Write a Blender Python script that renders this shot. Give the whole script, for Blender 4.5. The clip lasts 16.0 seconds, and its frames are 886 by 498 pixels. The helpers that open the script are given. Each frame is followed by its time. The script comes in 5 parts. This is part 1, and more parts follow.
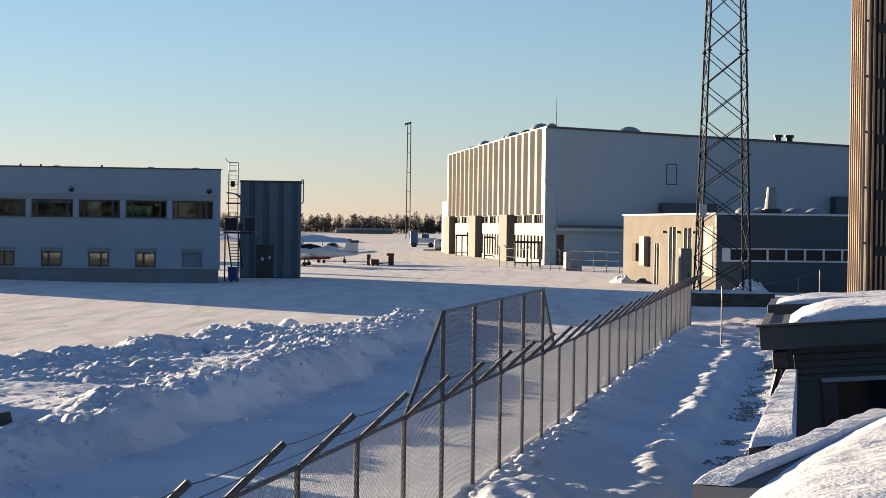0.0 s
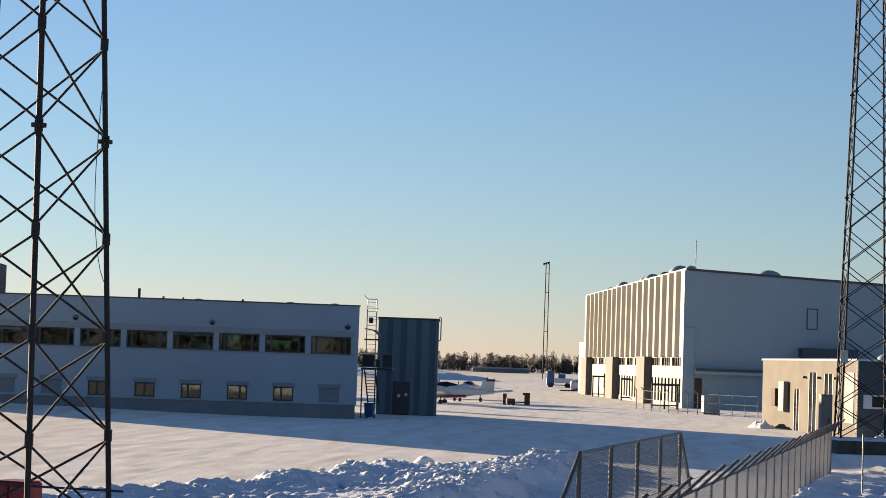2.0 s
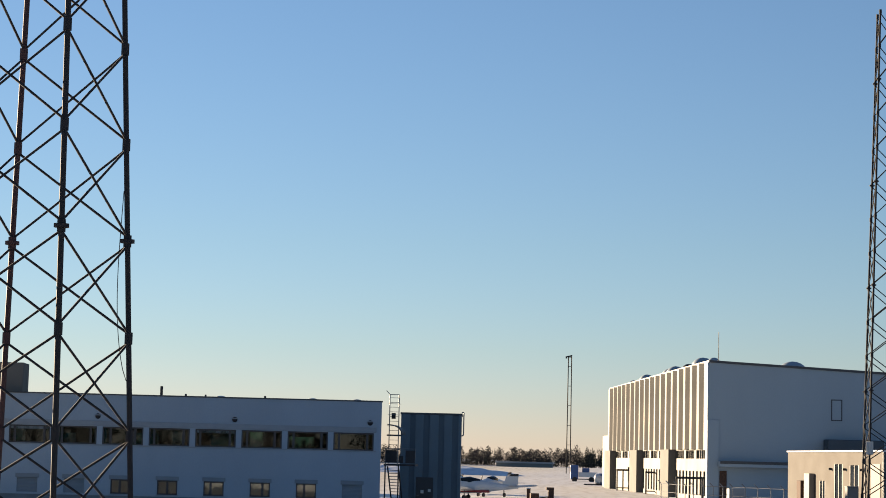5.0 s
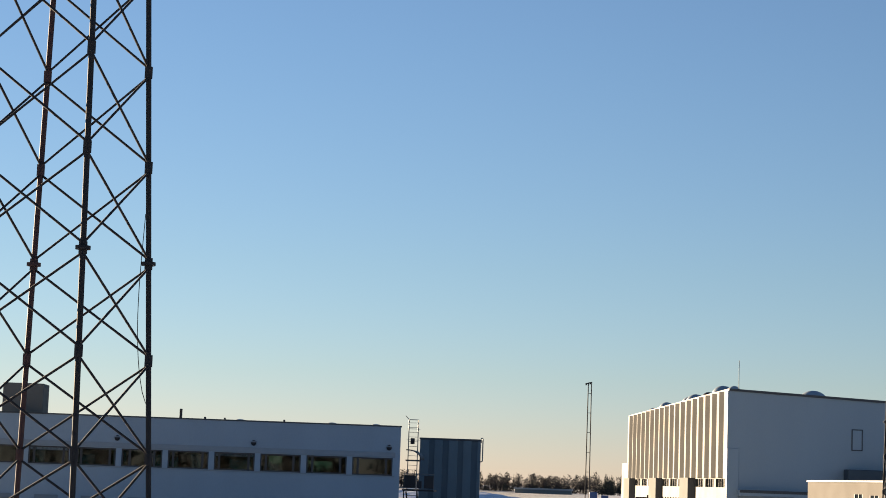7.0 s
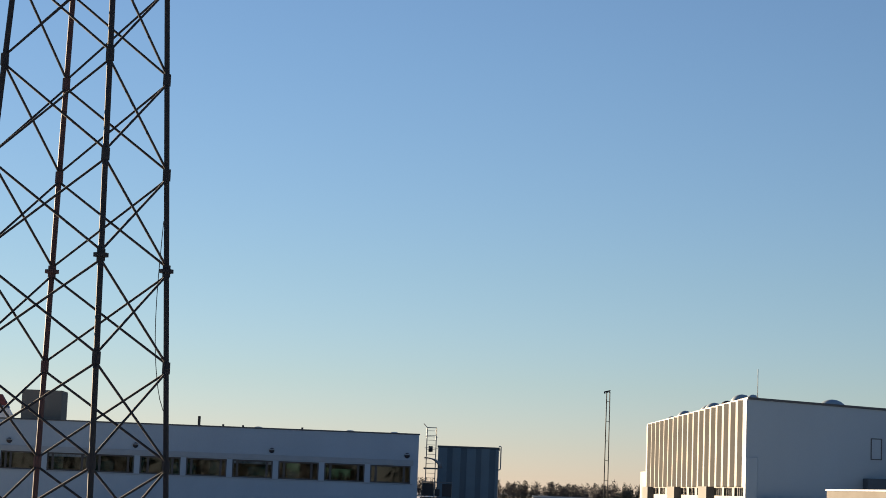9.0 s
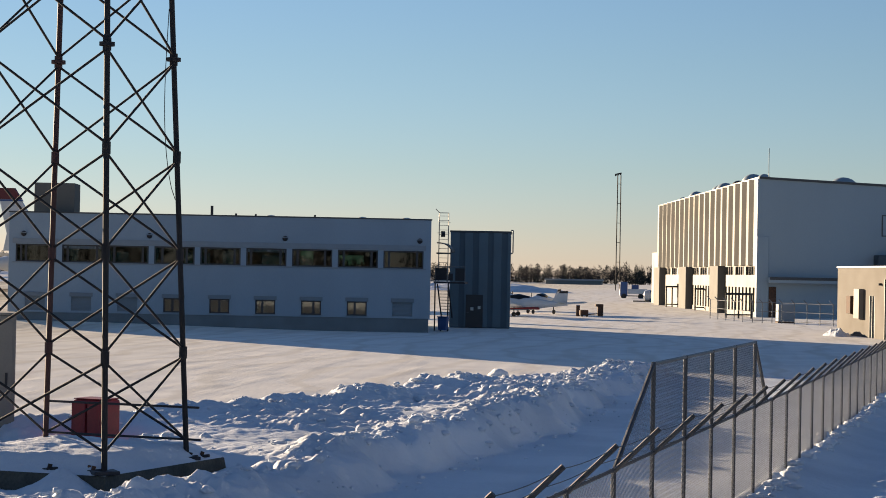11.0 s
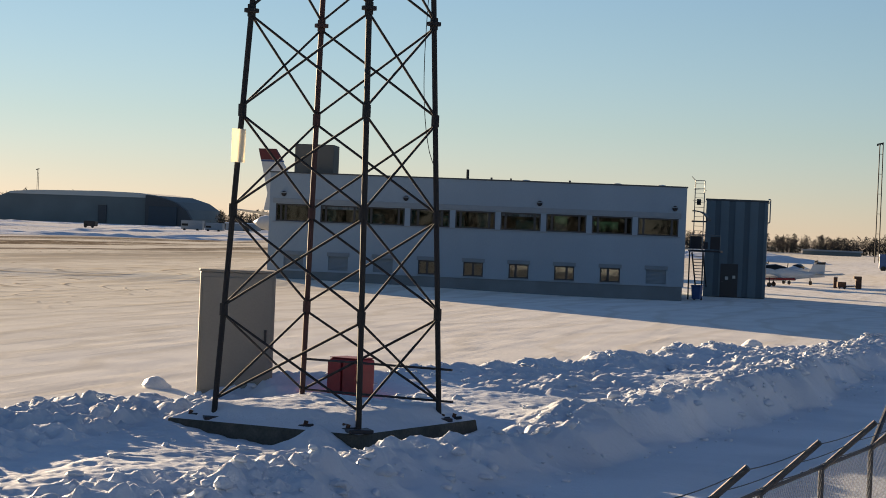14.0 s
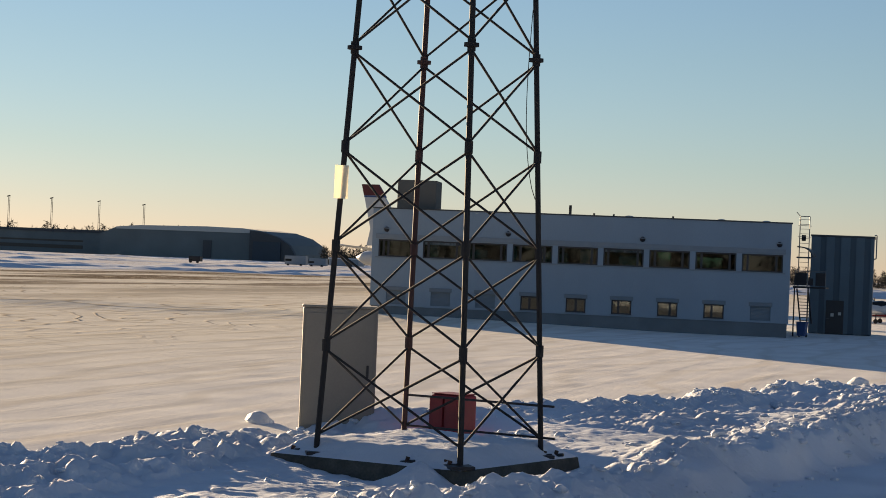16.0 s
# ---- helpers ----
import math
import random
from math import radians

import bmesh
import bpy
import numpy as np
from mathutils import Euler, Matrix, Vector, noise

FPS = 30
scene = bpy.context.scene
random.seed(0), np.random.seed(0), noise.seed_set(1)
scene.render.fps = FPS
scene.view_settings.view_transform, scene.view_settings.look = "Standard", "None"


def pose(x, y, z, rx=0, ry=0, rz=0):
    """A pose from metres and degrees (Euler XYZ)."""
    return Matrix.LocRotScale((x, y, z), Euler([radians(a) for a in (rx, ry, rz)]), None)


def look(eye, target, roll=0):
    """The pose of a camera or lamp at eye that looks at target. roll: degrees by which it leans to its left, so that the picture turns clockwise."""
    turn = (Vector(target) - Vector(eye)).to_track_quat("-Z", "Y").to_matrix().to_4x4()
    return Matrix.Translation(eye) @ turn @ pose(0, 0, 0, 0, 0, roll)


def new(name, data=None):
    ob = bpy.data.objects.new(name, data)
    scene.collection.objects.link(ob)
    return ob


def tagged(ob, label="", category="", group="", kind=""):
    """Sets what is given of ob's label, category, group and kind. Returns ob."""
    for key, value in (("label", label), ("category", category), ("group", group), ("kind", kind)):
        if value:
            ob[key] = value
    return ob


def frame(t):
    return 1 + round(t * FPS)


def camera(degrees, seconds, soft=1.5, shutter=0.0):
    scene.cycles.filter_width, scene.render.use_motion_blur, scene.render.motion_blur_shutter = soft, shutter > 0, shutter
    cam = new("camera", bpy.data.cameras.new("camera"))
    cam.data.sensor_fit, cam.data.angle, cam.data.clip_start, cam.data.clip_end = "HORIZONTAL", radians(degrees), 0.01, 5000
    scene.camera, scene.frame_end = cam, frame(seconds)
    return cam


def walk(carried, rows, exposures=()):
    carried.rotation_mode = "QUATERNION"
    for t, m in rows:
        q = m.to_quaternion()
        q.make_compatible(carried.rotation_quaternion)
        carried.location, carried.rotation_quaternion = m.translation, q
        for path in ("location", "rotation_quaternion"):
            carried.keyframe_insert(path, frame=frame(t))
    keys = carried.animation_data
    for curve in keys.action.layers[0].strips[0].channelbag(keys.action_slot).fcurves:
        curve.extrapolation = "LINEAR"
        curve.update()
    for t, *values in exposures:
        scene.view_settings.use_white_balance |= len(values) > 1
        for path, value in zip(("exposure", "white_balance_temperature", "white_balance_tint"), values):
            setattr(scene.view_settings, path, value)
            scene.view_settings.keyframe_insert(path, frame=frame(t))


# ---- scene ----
# camera: seconds, place, turn to the left, tilt up, lean
ROWS = (
    (0.0, 0.05, 0.07, 3.67, 0.84, -0.66, 0.74),
    (0.5, -0.01, 0.07, 3.68, 3.61, -0.41, 2.11),
    (1.0, 0.04, 0.03, 3.67, 5.20, 0.33, 1.04),
    (1.5, 0.03, -0.04, 3.68, 5.26, 2.00, 1.54),
    (2.0, 0.04, -0.02, 3.67, 5.01, 3.37, 1.94),
    (2.5, 0.06, -0.06, 3.67, 4.66, 3.94, 0.99),
    (3.0, 0.04, -0.06, 3.68, 5.17, 4.46, 0.37),
    (3.5, 0.05, -0.07, 3.68, 5.74, 4.81, 0.69),
    (4.0, 0.05, -0.09, 3.69, 5.73, 5.36, 1.41),
    (4.5, 0.05, -0.08, 3.68, 5.53, 5.97, 1.66),
    (5.0, 0.05, -0.07, 3.69, 5.73, 6.15, 1.39),
    (5.2, 0.03, -0.07, 3.67, 5.89, 6.11, 1.25),
    (7.5, 0.06, -0.08, 3.70, 6.53, 7.05, 2.29),
    (8.0, 0.06, -0.08, 3.70, 6.66, 7.15, 2.48),
    (8.2, 0.08, -0.08, 3.70, 6.72, 7.22, 2.49),
    (10.3, 0.04, 0.04, 3.69, 7.61, 4.76, 1.17),
    (10.5, 0.04, 0.05, 3.68, 7.71, 3.91, 1.01),
    (11.0, 0.04, 0.09, 3.67, 7.07, 0.74, 1.08),
    (11.5, 0.03, 0.17, 3.67, 6.12, -2.35, 0.95),
    (12.0, 0.03, 0.10, 3.68, 7.03, -3.15, 0.43),
    (12.5, 0.04, 0.11, 3.68, 8.99, -2.82, -0.00),
    (13.0, 0.04, 0.08, 3.68, 11.68, -1.93, 0.48),
    (13.5, 0.01, 0.16, 3.67, 14.12, -1.13, 1.38),
    (14.0, 0.01, 0.11, 3.68, 14.55, -0.51, 2.31),
    (14.5, 0.01, 0.09, 3.68, 14.54, -0.27, 2.77),
    (15.0, 0.02, 0.08, 3.69, 15.28, -0.04, 2.64),
    (15.5, -0.00, 0.13, 3.68, 16.40, 0.35, 2.45),
    (16.0, 0.01, 0.13, 3.69, 17.63, 0.42, 2.40),
)
cam = camera(25.85, 16.0, 0.9)
walk(cam, [(t, pose(x, y, z, 90 + tilt, 0, turn) @ pose(0, 0, 0, 0, 0, lean)) for t, x, y, z, turn, tilt, lean in ROWS],
     [(0, 0.64, 6500, 10), (1.5, 0.6, 6500, 10), (5, 0.6, 6550, 10), (8, 0.57, 6600, 10), (11, 0.48, 6550, 10), (12.5, 0.5, 6650, 10), (14, 0.45, 6950, 10), (16, 0.36, 7150, 10)])

# ---- world and sun ----
SUN_TURN, SUN_HEIGHT = 45.5, 7.1  # degrees to the left of +y, above the horizon
world = bpy.data.worlds.new("winter_sky")
scene.world = world
world.use_nodes = True
wn = world.node_tree.nodes
sky = wn.new("ShaderNodeTexSky")
sky.sky_type = "NISHITA"
sky.sun_disc = False
sky.sun_elevation, sky.sun_rotation = radians(SUN_HEIGHT), radians(360 - SUN_TURN)
sky.air_density, sky.dust_density, sky.ozone_density = 0.95, 0.02, 3.3
wn["Background"].inputs["Strength"].default_value = 0.145
# winter haze: the sky turns from blue to a pale rose towards the horizon
way = wn.new("ShaderNodeTexCoord")
part_z = wn.new("ShaderNodeSeparateXYZ")
world.node_tree.links.new(way.outputs["Generated"], part_z.inputs[0])
lift = wn.new("ShaderNodeMapRange")
lift.inputs[1].default_value, lift.inputs[2].default_value = 0.0, 0.5
world.node_tree.links.new(part_z.outputs[2], lift.inputs[0])
grade = wn.new("ShaderNodeValToRGB")
stops = ((0.0, (0.71, 0.64, 0.9)), (0.11, (0.69, 0.65, 0.75)), (0.22, (0.69, 0.662, 0.713)), (0.45, (0.664, 0.686, 0.75)), (1.0, (0.66, 0.69, 0.8)))
for at, c in stops[1:-1]:
    grade.color_ramp.elements.new(at)
for e, (at, c) in zip(grade.color_ramp.elements, stops):
    e.position, e.color = at, (*c, 1)
world.node_tree.links.new(lift.outputs[0], grade.inputs[0])
haze = wn.new("ShaderNodeMix")
haze.data_type, haze.blend_type = "RGBA", "MULTIPLY"
haze.inputs[0].default_value = 1.0
world.node_tree.links.new(sky.outputs[0], haze.inputs[6])
world.node_tree.links.new(grade.outputs[0], haze.inputs[7])
pale = wn.new("ShaderNodeHueSaturation")
pale.inputs["Saturation"].default_value = 0.9
world.node_tree.links.new(haze.outputs[2], pale.inputs["Color"])
world.node_tree.links.new(pale.outputs[0], wn["Background"].inputs["Color"])

to_sun = Vector((-math.sin(radians(SUN_TURN)) * math.cos(radians(SUN_HEIGHT)), math.cos(radians(SUN_TURN)) * math.cos(radians(SUN_HEIGHT)), math.sin(radians(SUN_HEIGHT))))
sun = new("sun", bpy.data.lights.new("sun", "SUN"))
sun.data.energy, sun.data.angle, sun.data.color = 10.6, radians(0.6), (1.0, 0.77, 0.52)
sun.matrix_world = look(to_sun * 100, (0, 0, 0))

# ---- materials ----
def material(name, color, rough=0.7, metal=0.0, spread=0.12, scale=1.5, fine=25.0, bump=0.2, depth=0.01, stretch=(1, 1, 1), tint=None, coat=0.0):
    """A painted or natural surface: two scales of colour change, grain and fine relief."""
    m = bpy.data.materials.new(name)
    m.use_nodes = True
    n, l = m.node_tree.nodes, m.node_tree.links
    b = n["Principled BSDF"]
    b.inputs["Metallic"].default_value = metal
    b.inputs["Coat Weight"].default_value = coat
    co = n.new("ShaderNodeTexCoord")
    mp = n.new("ShaderNodeMapping")
    mp.inputs["Scale"].default_value = stretch
    l.new(co.outputs["Object"], mp.inputs[0])
    big, small = n.new("ShaderNodeTexNoise"), n.new("ShaderNodeTexNoise")
    big.inputs["Scale"].default_value, small.inputs["Scale"].default_value = scale, fine
    big.inputs["Detail"].default_value, small.inputs["Detail"].default_value = 4, 3
    l.new(mp.outputs[0], big.inputs[0]), l.new(mp.outputs[0], small.inputs[0])
    ramp = n.new("ShaderNodeValToRGB")
    low = [max(c * (1 - spread), 0) for c in color]
    high = [min(c * (1 + spread), 1) for c in (tint or color)]
    ramp.color_ramp.elements[0].color, ramp.color_ramp.elements[1].color = (*low, 1), (*high, 1)
    ramp.color_ramp.elements[0].position, ramp.color_ramp.elements[1].position = 0.3, 0.7
    l.new(big.outputs[0], ramp.inputs[0])
    mix = n.new("ShaderNodeMix")
    mix.data_type, mix.blend_type = "RGBA", "OVERLAY"
    mix.inputs[0].default_value = min(spread * 2, 0.6)
    l.new(ramp.outputs[0], mix.inputs[6]), l.new(small.outputs["Color"], mix.inputs[7])
    grey = n.new("ShaderNodeRGBToBW")
    l.new(small.outputs["Color"], grey.inputs[0])
    l.new(grey.outputs[0], mix.inputs[7])
    l.new(mix.outputs[2], b.inputs["Base Color"])
    rr = n.new("ShaderNodeMapRange")
    rr.inputs[3].default_value, rr.inputs[4].default_value = max(rough - 0.1, 0.02), min(rough + 0.1, 1)
    l.new(big.outputs[0], rr.inputs[0]), l.new(rr.outputs[0], b.inputs["Roughness"])
    if bump:
        bp = n.new("ShaderNodeBump")
        bp.inputs["Strength"].default_value, bp.inputs["Distance"].default_value = bump, depth
        l.new(small.outputs[0], bp.inputs["Height"]), l.new(bp.outputs[0], b.inputs["Normal"])
    return m


def glass(name, color, rough=0.03):
    m = bpy.data.materials.new(name)
    m.use_nodes = True
    b = m.node_tree.nodes["Principled BSDF"]
    b.inputs["Base Color"].default_value = (*color, 1)
    b.inputs["Roughness"].default_value, b.inputs["IOR"].default_value = rough, 1.5
    b.inputs["Specular IOR Level"].default_value = 0.22
    return m


def snow_material(name, packed):
    """Snow: soft lumps and crust; packed: driven flat, with tracks and dirt showing through on the far field."""
    m = bpy.data.materials.new(name)
    m.use_nodes = True
    n, l = m.node_tree.nodes, m.node_tree.links
    b = n["Principled BSDF"]
    b.inputs["Roughness"].default_value = 0.85 if packed else 0.62
    b.inputs["Specular IOR Level"].default_value = 0.0 if packed else 0.2
    pos = n.new("ShaderNodeNewGeometry")
    a, c, d = (n.new("ShaderNodeTexNoise") for _ in range(3))
    for tex, s, det in ((a, 0.35, 5), (c, 6.0, 8), (d, 45.0, 3)):
        tex.inputs["Scale"].default_value, tex.inputs["Detail"].default_value = s, det
        l.new(pos.outputs["Position"], tex.inputs[0])
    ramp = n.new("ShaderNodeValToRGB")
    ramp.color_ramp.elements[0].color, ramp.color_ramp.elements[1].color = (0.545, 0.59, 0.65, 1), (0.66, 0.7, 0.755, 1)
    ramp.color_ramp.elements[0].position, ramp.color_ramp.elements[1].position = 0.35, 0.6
    l.new(a.outputs[0], ramp.inputs[0])
    out = ramp.outputs[0]
    if packed:
        # driven snow is paler than the loose snow
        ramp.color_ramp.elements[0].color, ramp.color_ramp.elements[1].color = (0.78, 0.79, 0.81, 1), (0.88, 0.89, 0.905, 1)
        # dirt and thin snow in long streaks across the field, and tyre tracks
        mp = n.new("ShaderNodeMapping")
        mp.inputs["Scale"].default_value, mp.inputs["Rotation"].default_value = (0.085, 0.009, 0.06), (0, 0, radians(3))
        l.new(pos.outputs["Position"], mp.inputs[0])
        st = n.new("ShaderNodeTexNoise")
        st.inputs["Scale"].default_value, st.inputs["Detail"].default_value, st.inputs["Roughness"].default_value = 1.0, 6, 0.68
        l.new(mp.outputs[0], st.inputs[0])
        sr = n.new("ShaderNodeValToRGB")
        sr.color_ramp.elements[0].position, sr.color_ramp.elements[1].position = 0.46, 0.54
        l.new(st.outputs[0], sr.inputs[0])
        sep = n.new("ShaderNodeSeparateXYZ")
        l.new(pos.outputs["Position"], sep.inputs[0])
        far = n.new("ShaderNodeMapRange")
        far.inputs[1].default_value, far.inputs[2].default_value = -55, -105
        far.inputs[3].default_value, far.inputs[4].default_value = 0.0, 0.95
        l.new(sep.outputs[0], far.inputs[0])
        near = n.new("ShaderNodeMapRange")
        near.inputs[1].default_value, near.inputs[2].default_value = -145, -170
        near.inputs[3].default_value, near.inputs[4].default_value = 1.0, 0.12
        l.new(sep.outputs[0], near.inputs[0])
        both = n.new("ShaderNodeMath")
        both.operation = "MULTIPLY"
        l.new(far.outputs[0], both.inputs[0]), l.new(near.outputs[0], both.inputs[1])
        mul = n.new("ShaderNodeMath")
        mul.operation = "MULTIPLY"
        l.new(sr.outputs[0], mul.inputs[0]), l.new(both.outputs[0], mul.inputs[1])
        mx = n.new("ShaderNodeMix")
        mx.data_type = "RGBA"
        mx.inputs[7].default_value = (0.11, 0.075, 0.045, 1)
        l.new(mul.outputs[0], mx.inputs[0]), l.new(out, mx.inputs[6])
        wv = n.new("ShaderNodeTexWave")
        wv.inputs["Scale"].default_value, wv.inputs["Distortion"].default_value, wv.inputs["Detail"].default_value = 0.11, 14, 3
        wv.inputs["Detail Scale"].default_value = 0.35
        l.new(pos.outputs["Position"], wv.inputs[0])
        wr = n.new("ShaderNodeValToRGB")
        wr.color_ramp.elements[0].position, wr.color_ramp.elements[1].position = 0.8, 1.0
        wr.color_ramp.elements[1].color = (0.6, 0.6, 0.6, 1)
        l.new(wv.outputs[0], wr.inputs[0])
        m2 = n.new("ShaderNodeMix")
        m2.data_type = "RGBA"
        m2.inputs[7].default_value = (0.7, 0.69, 0.67, 1)
        l.new(wr.outputs[0], m2.inputs[0]), l.new(mx.outputs[2], m2.inputs[6])
        # wheel tracks where vehicles turned on the field
        sweep = n.new("ShaderNodeTexNoise")
        sweep.inputs["Scale"].default_value, sweep.inputs["Detail"].default_value, sweep.inputs["Distortion"].default_value = 0.04, 2.0, 1.2
        l.new(pos.outputs["Position"], sweep.inputs[0])
        many = n.new("ShaderNodeMath")
        many.operation = "MULTIPLY"
        many.inputs[1].default_value = 30.0
        l.new(sweep.outputs[0], many.inputs[0])
        ring = n.new("ShaderNodeMath")
        ring.operation = "PINGPONG"
        ring.inputs[1].default_value = 1.0
        l.new(many.outputs[0], ring.inputs[0])
        rut = n.new("ShaderNodeValToRGB")
        rut.color_ramp.elements[0].position, rut.color_ramp.elements[1].position = 0.78, 0.98
        l.new(ring.outputs[0], rut.inputs[0])
        spot = n.new("ShaderNodeTexNoise")
        spot.inputs["Scale"].default_value, spot.inputs["Detail"].default_value = 0.045, 3
        l.new(pos.outputs["Position"], spot.inputs[0])
        spots = n.new("ShaderNodeMapRange")
        spots.inputs[1].default_value, spots.inputs[2].default_value = 0.38, 0.5
        l.new(spot.outputs[0], spots.inputs[0])
        open_field = n.new("ShaderNodeMapRange")
        open_field.inputs[1].default_value, open_field.inputs[2].default_value = -18, -38
        open_field.inputs[3].default_value, open_field.inputs[4].default_value = 0.45, 0.9
        l.new(sep.outputs[0], open_field.inputs[0])
        track_zone = n.new("ShaderNodeMapRange")
        track_zone.inputs[1].default_value, track_zone.inputs[2].default_value = -32, -50
        track_zone.inputs[3].default_value, track_zone.inputs[4].default_value = 0.0, 1.0
        l.new(sep.outputs[0], track_zone.inputs[0])
        t1, t2 = n.new("ShaderNodeMath"), n.new("ShaderNodeMath")
        t1.operation = t2.operation = "MULTIPLY"
        l.new(rut.outputs[0], t1.inputs[0]), l.new(spots.outputs[0], t1.inputs[1])
        l.new(t1.outputs[0], t2.inputs[0]), l.new(track_zone.outputs[0], t2.inputs[1])
        m3 = n.new("ShaderNodeMix")
        m3.data_type = "RGBA"
        m3.inputs[7].default_value = (0.52, 0.47, 0.41, 1)
        l.new(t2.outputs[0], m3.inputs[0]), l.new(m2.outputs[2], m3.inputs[6])
        # fine scrape marks of the plough
        mp2 = n.new("ShaderNodeMapping")
        mp2.inputs["Scale"].default_value, mp2.inputs["Rotation"].default_value = (0.9, 0.05, 0.9), (0, 0, radians(62))
        l.new(pos.outputs["Position"], mp2.inputs[0])
        scrape = n.new("ShaderNodeTexNoise")
        scrape.inputs["Scale"].default_value, scrape.inputs["Detail"].default_value = 1.0, 4
        l.new(mp2.outputs[0], scrape.inputs[0])
        sc = n.new("ShaderNodeMapRange")
        sc.inputs[1].default_value, sc.inputs[2].default_value = 0.5, 0.66
        sc.inputs[3].default_value, sc.inputs[4].default_value = 0.0, 0.45
        l.new(scrape.outputs[0], sc.inputs[0])
        m4 = n.new("ShaderNodeMix")
        m4.data_type = "RGBA"
        m4.inputs[7].default_value = (0.58, 0.54, 0.48, 1)
        sm = n.new("ShaderNodeMath")
        sm.operation = "MULTIPLY"
        l.new(sc.outputs[0], sm.inputs[0]), l.new(open_field.outputs[0], sm.inputs[1])
        l.new(sm.outputs[0], m4.inputs[0]), l.new(m3.outputs[2], m4.inputs[6])
        # warm tone of the low sun put into the open field's colour
        sun_warmth = n.new("ShaderNodeMix")
        sun_warmth.data_type, sun_warmth.blend_type = "RGBA", "MULTIPLY"
        sun_warmth.inputs[7].default_value = (0.99, 0.92, 0.76, 1)
        warmed = n.new("ShaderNodeMath")
        warmed.operation = "MULTIPLY"
        l.new(open_field.outputs[0], warmed.inputs[0]), l.new(near.outputs[0], warmed.inputs[1])
        l.new(warmed.outputs[0], sun_warmth.inputs[0]), l.new(m4.outputs[2], sun_warmth.inputs[6])
        out = sun_warmth.outputs[2]
        # ridges and ruts that catch the low sun
        relief = None
        for height, deep in ((t2.outputs[0], 0.06), (sm.outputs[0], 0.04)):
            ridge = n.new("ShaderNodeBump")
            ridge.inputs["Strength"].default_value, ridge.inputs["Distance"].default_value = 0.8, deep
            l.new(height, ridge.inputs["Height"])
            if relief:
                l.new(relief.outputs[0], ridge.inputs["Normal"])
            relief = ridge
    l.new(out, b.inputs["Base Color"])
    add = n.new("ShaderNodeMath")
    add.operation = "MULTIPLY_ADD"
    add.inputs[1].default_value = 0.25
    l.new(d.outputs[0], add.inputs[0]), l.new(c.outputs[0], add.inputs[2])
    bp = n.new("ShaderNodeBump")
    bp.inputs["Strength"].default_value, bp.inputs["Distance"].default_value = 0.55 if packed else 0.65, 0.02 if packed else 0.06
    l.new(add.outputs[0], bp.inputs["Height"]), l.new(bp.outputs[0], b.inputs["Normal"])
    if packed:
        l.new(relief.outputs[0], bp.inputs["Normal"])
    return m


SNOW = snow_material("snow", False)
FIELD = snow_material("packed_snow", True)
# galvanised fence wire, its glint in the sun put into a paler colour
MESH_WIRE = material("sunlit_galvanised_wire", (0.42, 0.41, 0.39), 0.5, 0.25, spread=0.15, scale=3)
RENDER = material("pale_render", (0.262, 0.325, 0.385), 0.85, spread=0.05, scale=0.4, stretch=(1, 1, 0.3))
PLINTH = material("concrete_plinth", (0.15, 0.175, 0.19), 0.9, spread=0.12, scale=0.8)
CONCRETE = material("weathered_concrete", (0.075, 0.072, 0.058), 0.95, spread=0.35, scale=2.5, bump=0.5, depth=0.02)
BAND = material("grey_band_panel", (0.22, 0.255, 0.285), 0.6, spread=0.06)
FRAME = material("dark_window_frame", (0.025, 0.026, 0.03), 0.45, spread=0.1)
GLASS = glass("window_glass", (0.012, 0.017, 0.021), 0.08)
CLEAR = bpy.data.materials.new("clear_window_glass")
CLEAR.use_nodes = True
cn, cl = CLEAR.node_tree.nodes, CLEAR.node_tree.links
see, shine, rim_mix, fres = cn.new("ShaderNodeBsdfTransparent"), cn.new("ShaderNodeBsdfGlossy"), cn.new("ShaderNodeMixShader"), cn.new("ShaderNodeFresnel")
see.inputs[0].default_value = (0.34, 0.46, 0.43, 1)
fres.inputs["IOR"].default_value = 1.65
shine.inputs["Roughness"].default_value = 0.02
cl.new(fres.outputs[0], rim_mix.inputs[0]), cl.new(see.outputs[0], rim_mix.inputs[1]), cl.new(shine.outputs[0], rim_mix.inputs[2])
cl.new(rim_mix.outputs[0], cn["Material Output"].inputs[0])
SHUTTER = material("grey_roller_shutter", (0.17, 0.205, 0.235), 0.6, spread=0.05)
BLIND = material("pale_blind", (0.5, 0.5, 0.46), 0.9, spread=0.06)
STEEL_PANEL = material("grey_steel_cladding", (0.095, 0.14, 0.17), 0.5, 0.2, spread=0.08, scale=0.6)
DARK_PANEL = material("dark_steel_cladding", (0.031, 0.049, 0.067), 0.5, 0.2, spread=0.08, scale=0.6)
# same cladding steel, with the recesses' shade put into the colour
STEEL_SHADED = material("shaded_steel_cladding", (0.062, 0.095, 0.12), 0.5, 0.2, spread=0.08, scale=0.6)
DARK_STEEL = material("dark_steel", (0.03, 0.03, 0.034), 0.5, 0.5, spread=0.2)
GALV = material("galvanised_steel", (0.17, 0.175, 0.18), 0.5, 0.5, spread=0.2, scale=4)
POST_STEEL = material("dulled_post_steel", (0.085, 0.085, 0.088), 0.6, 0.3, spread=0.25, scale=4)
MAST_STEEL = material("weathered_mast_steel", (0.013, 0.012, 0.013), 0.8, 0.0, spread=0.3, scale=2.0)
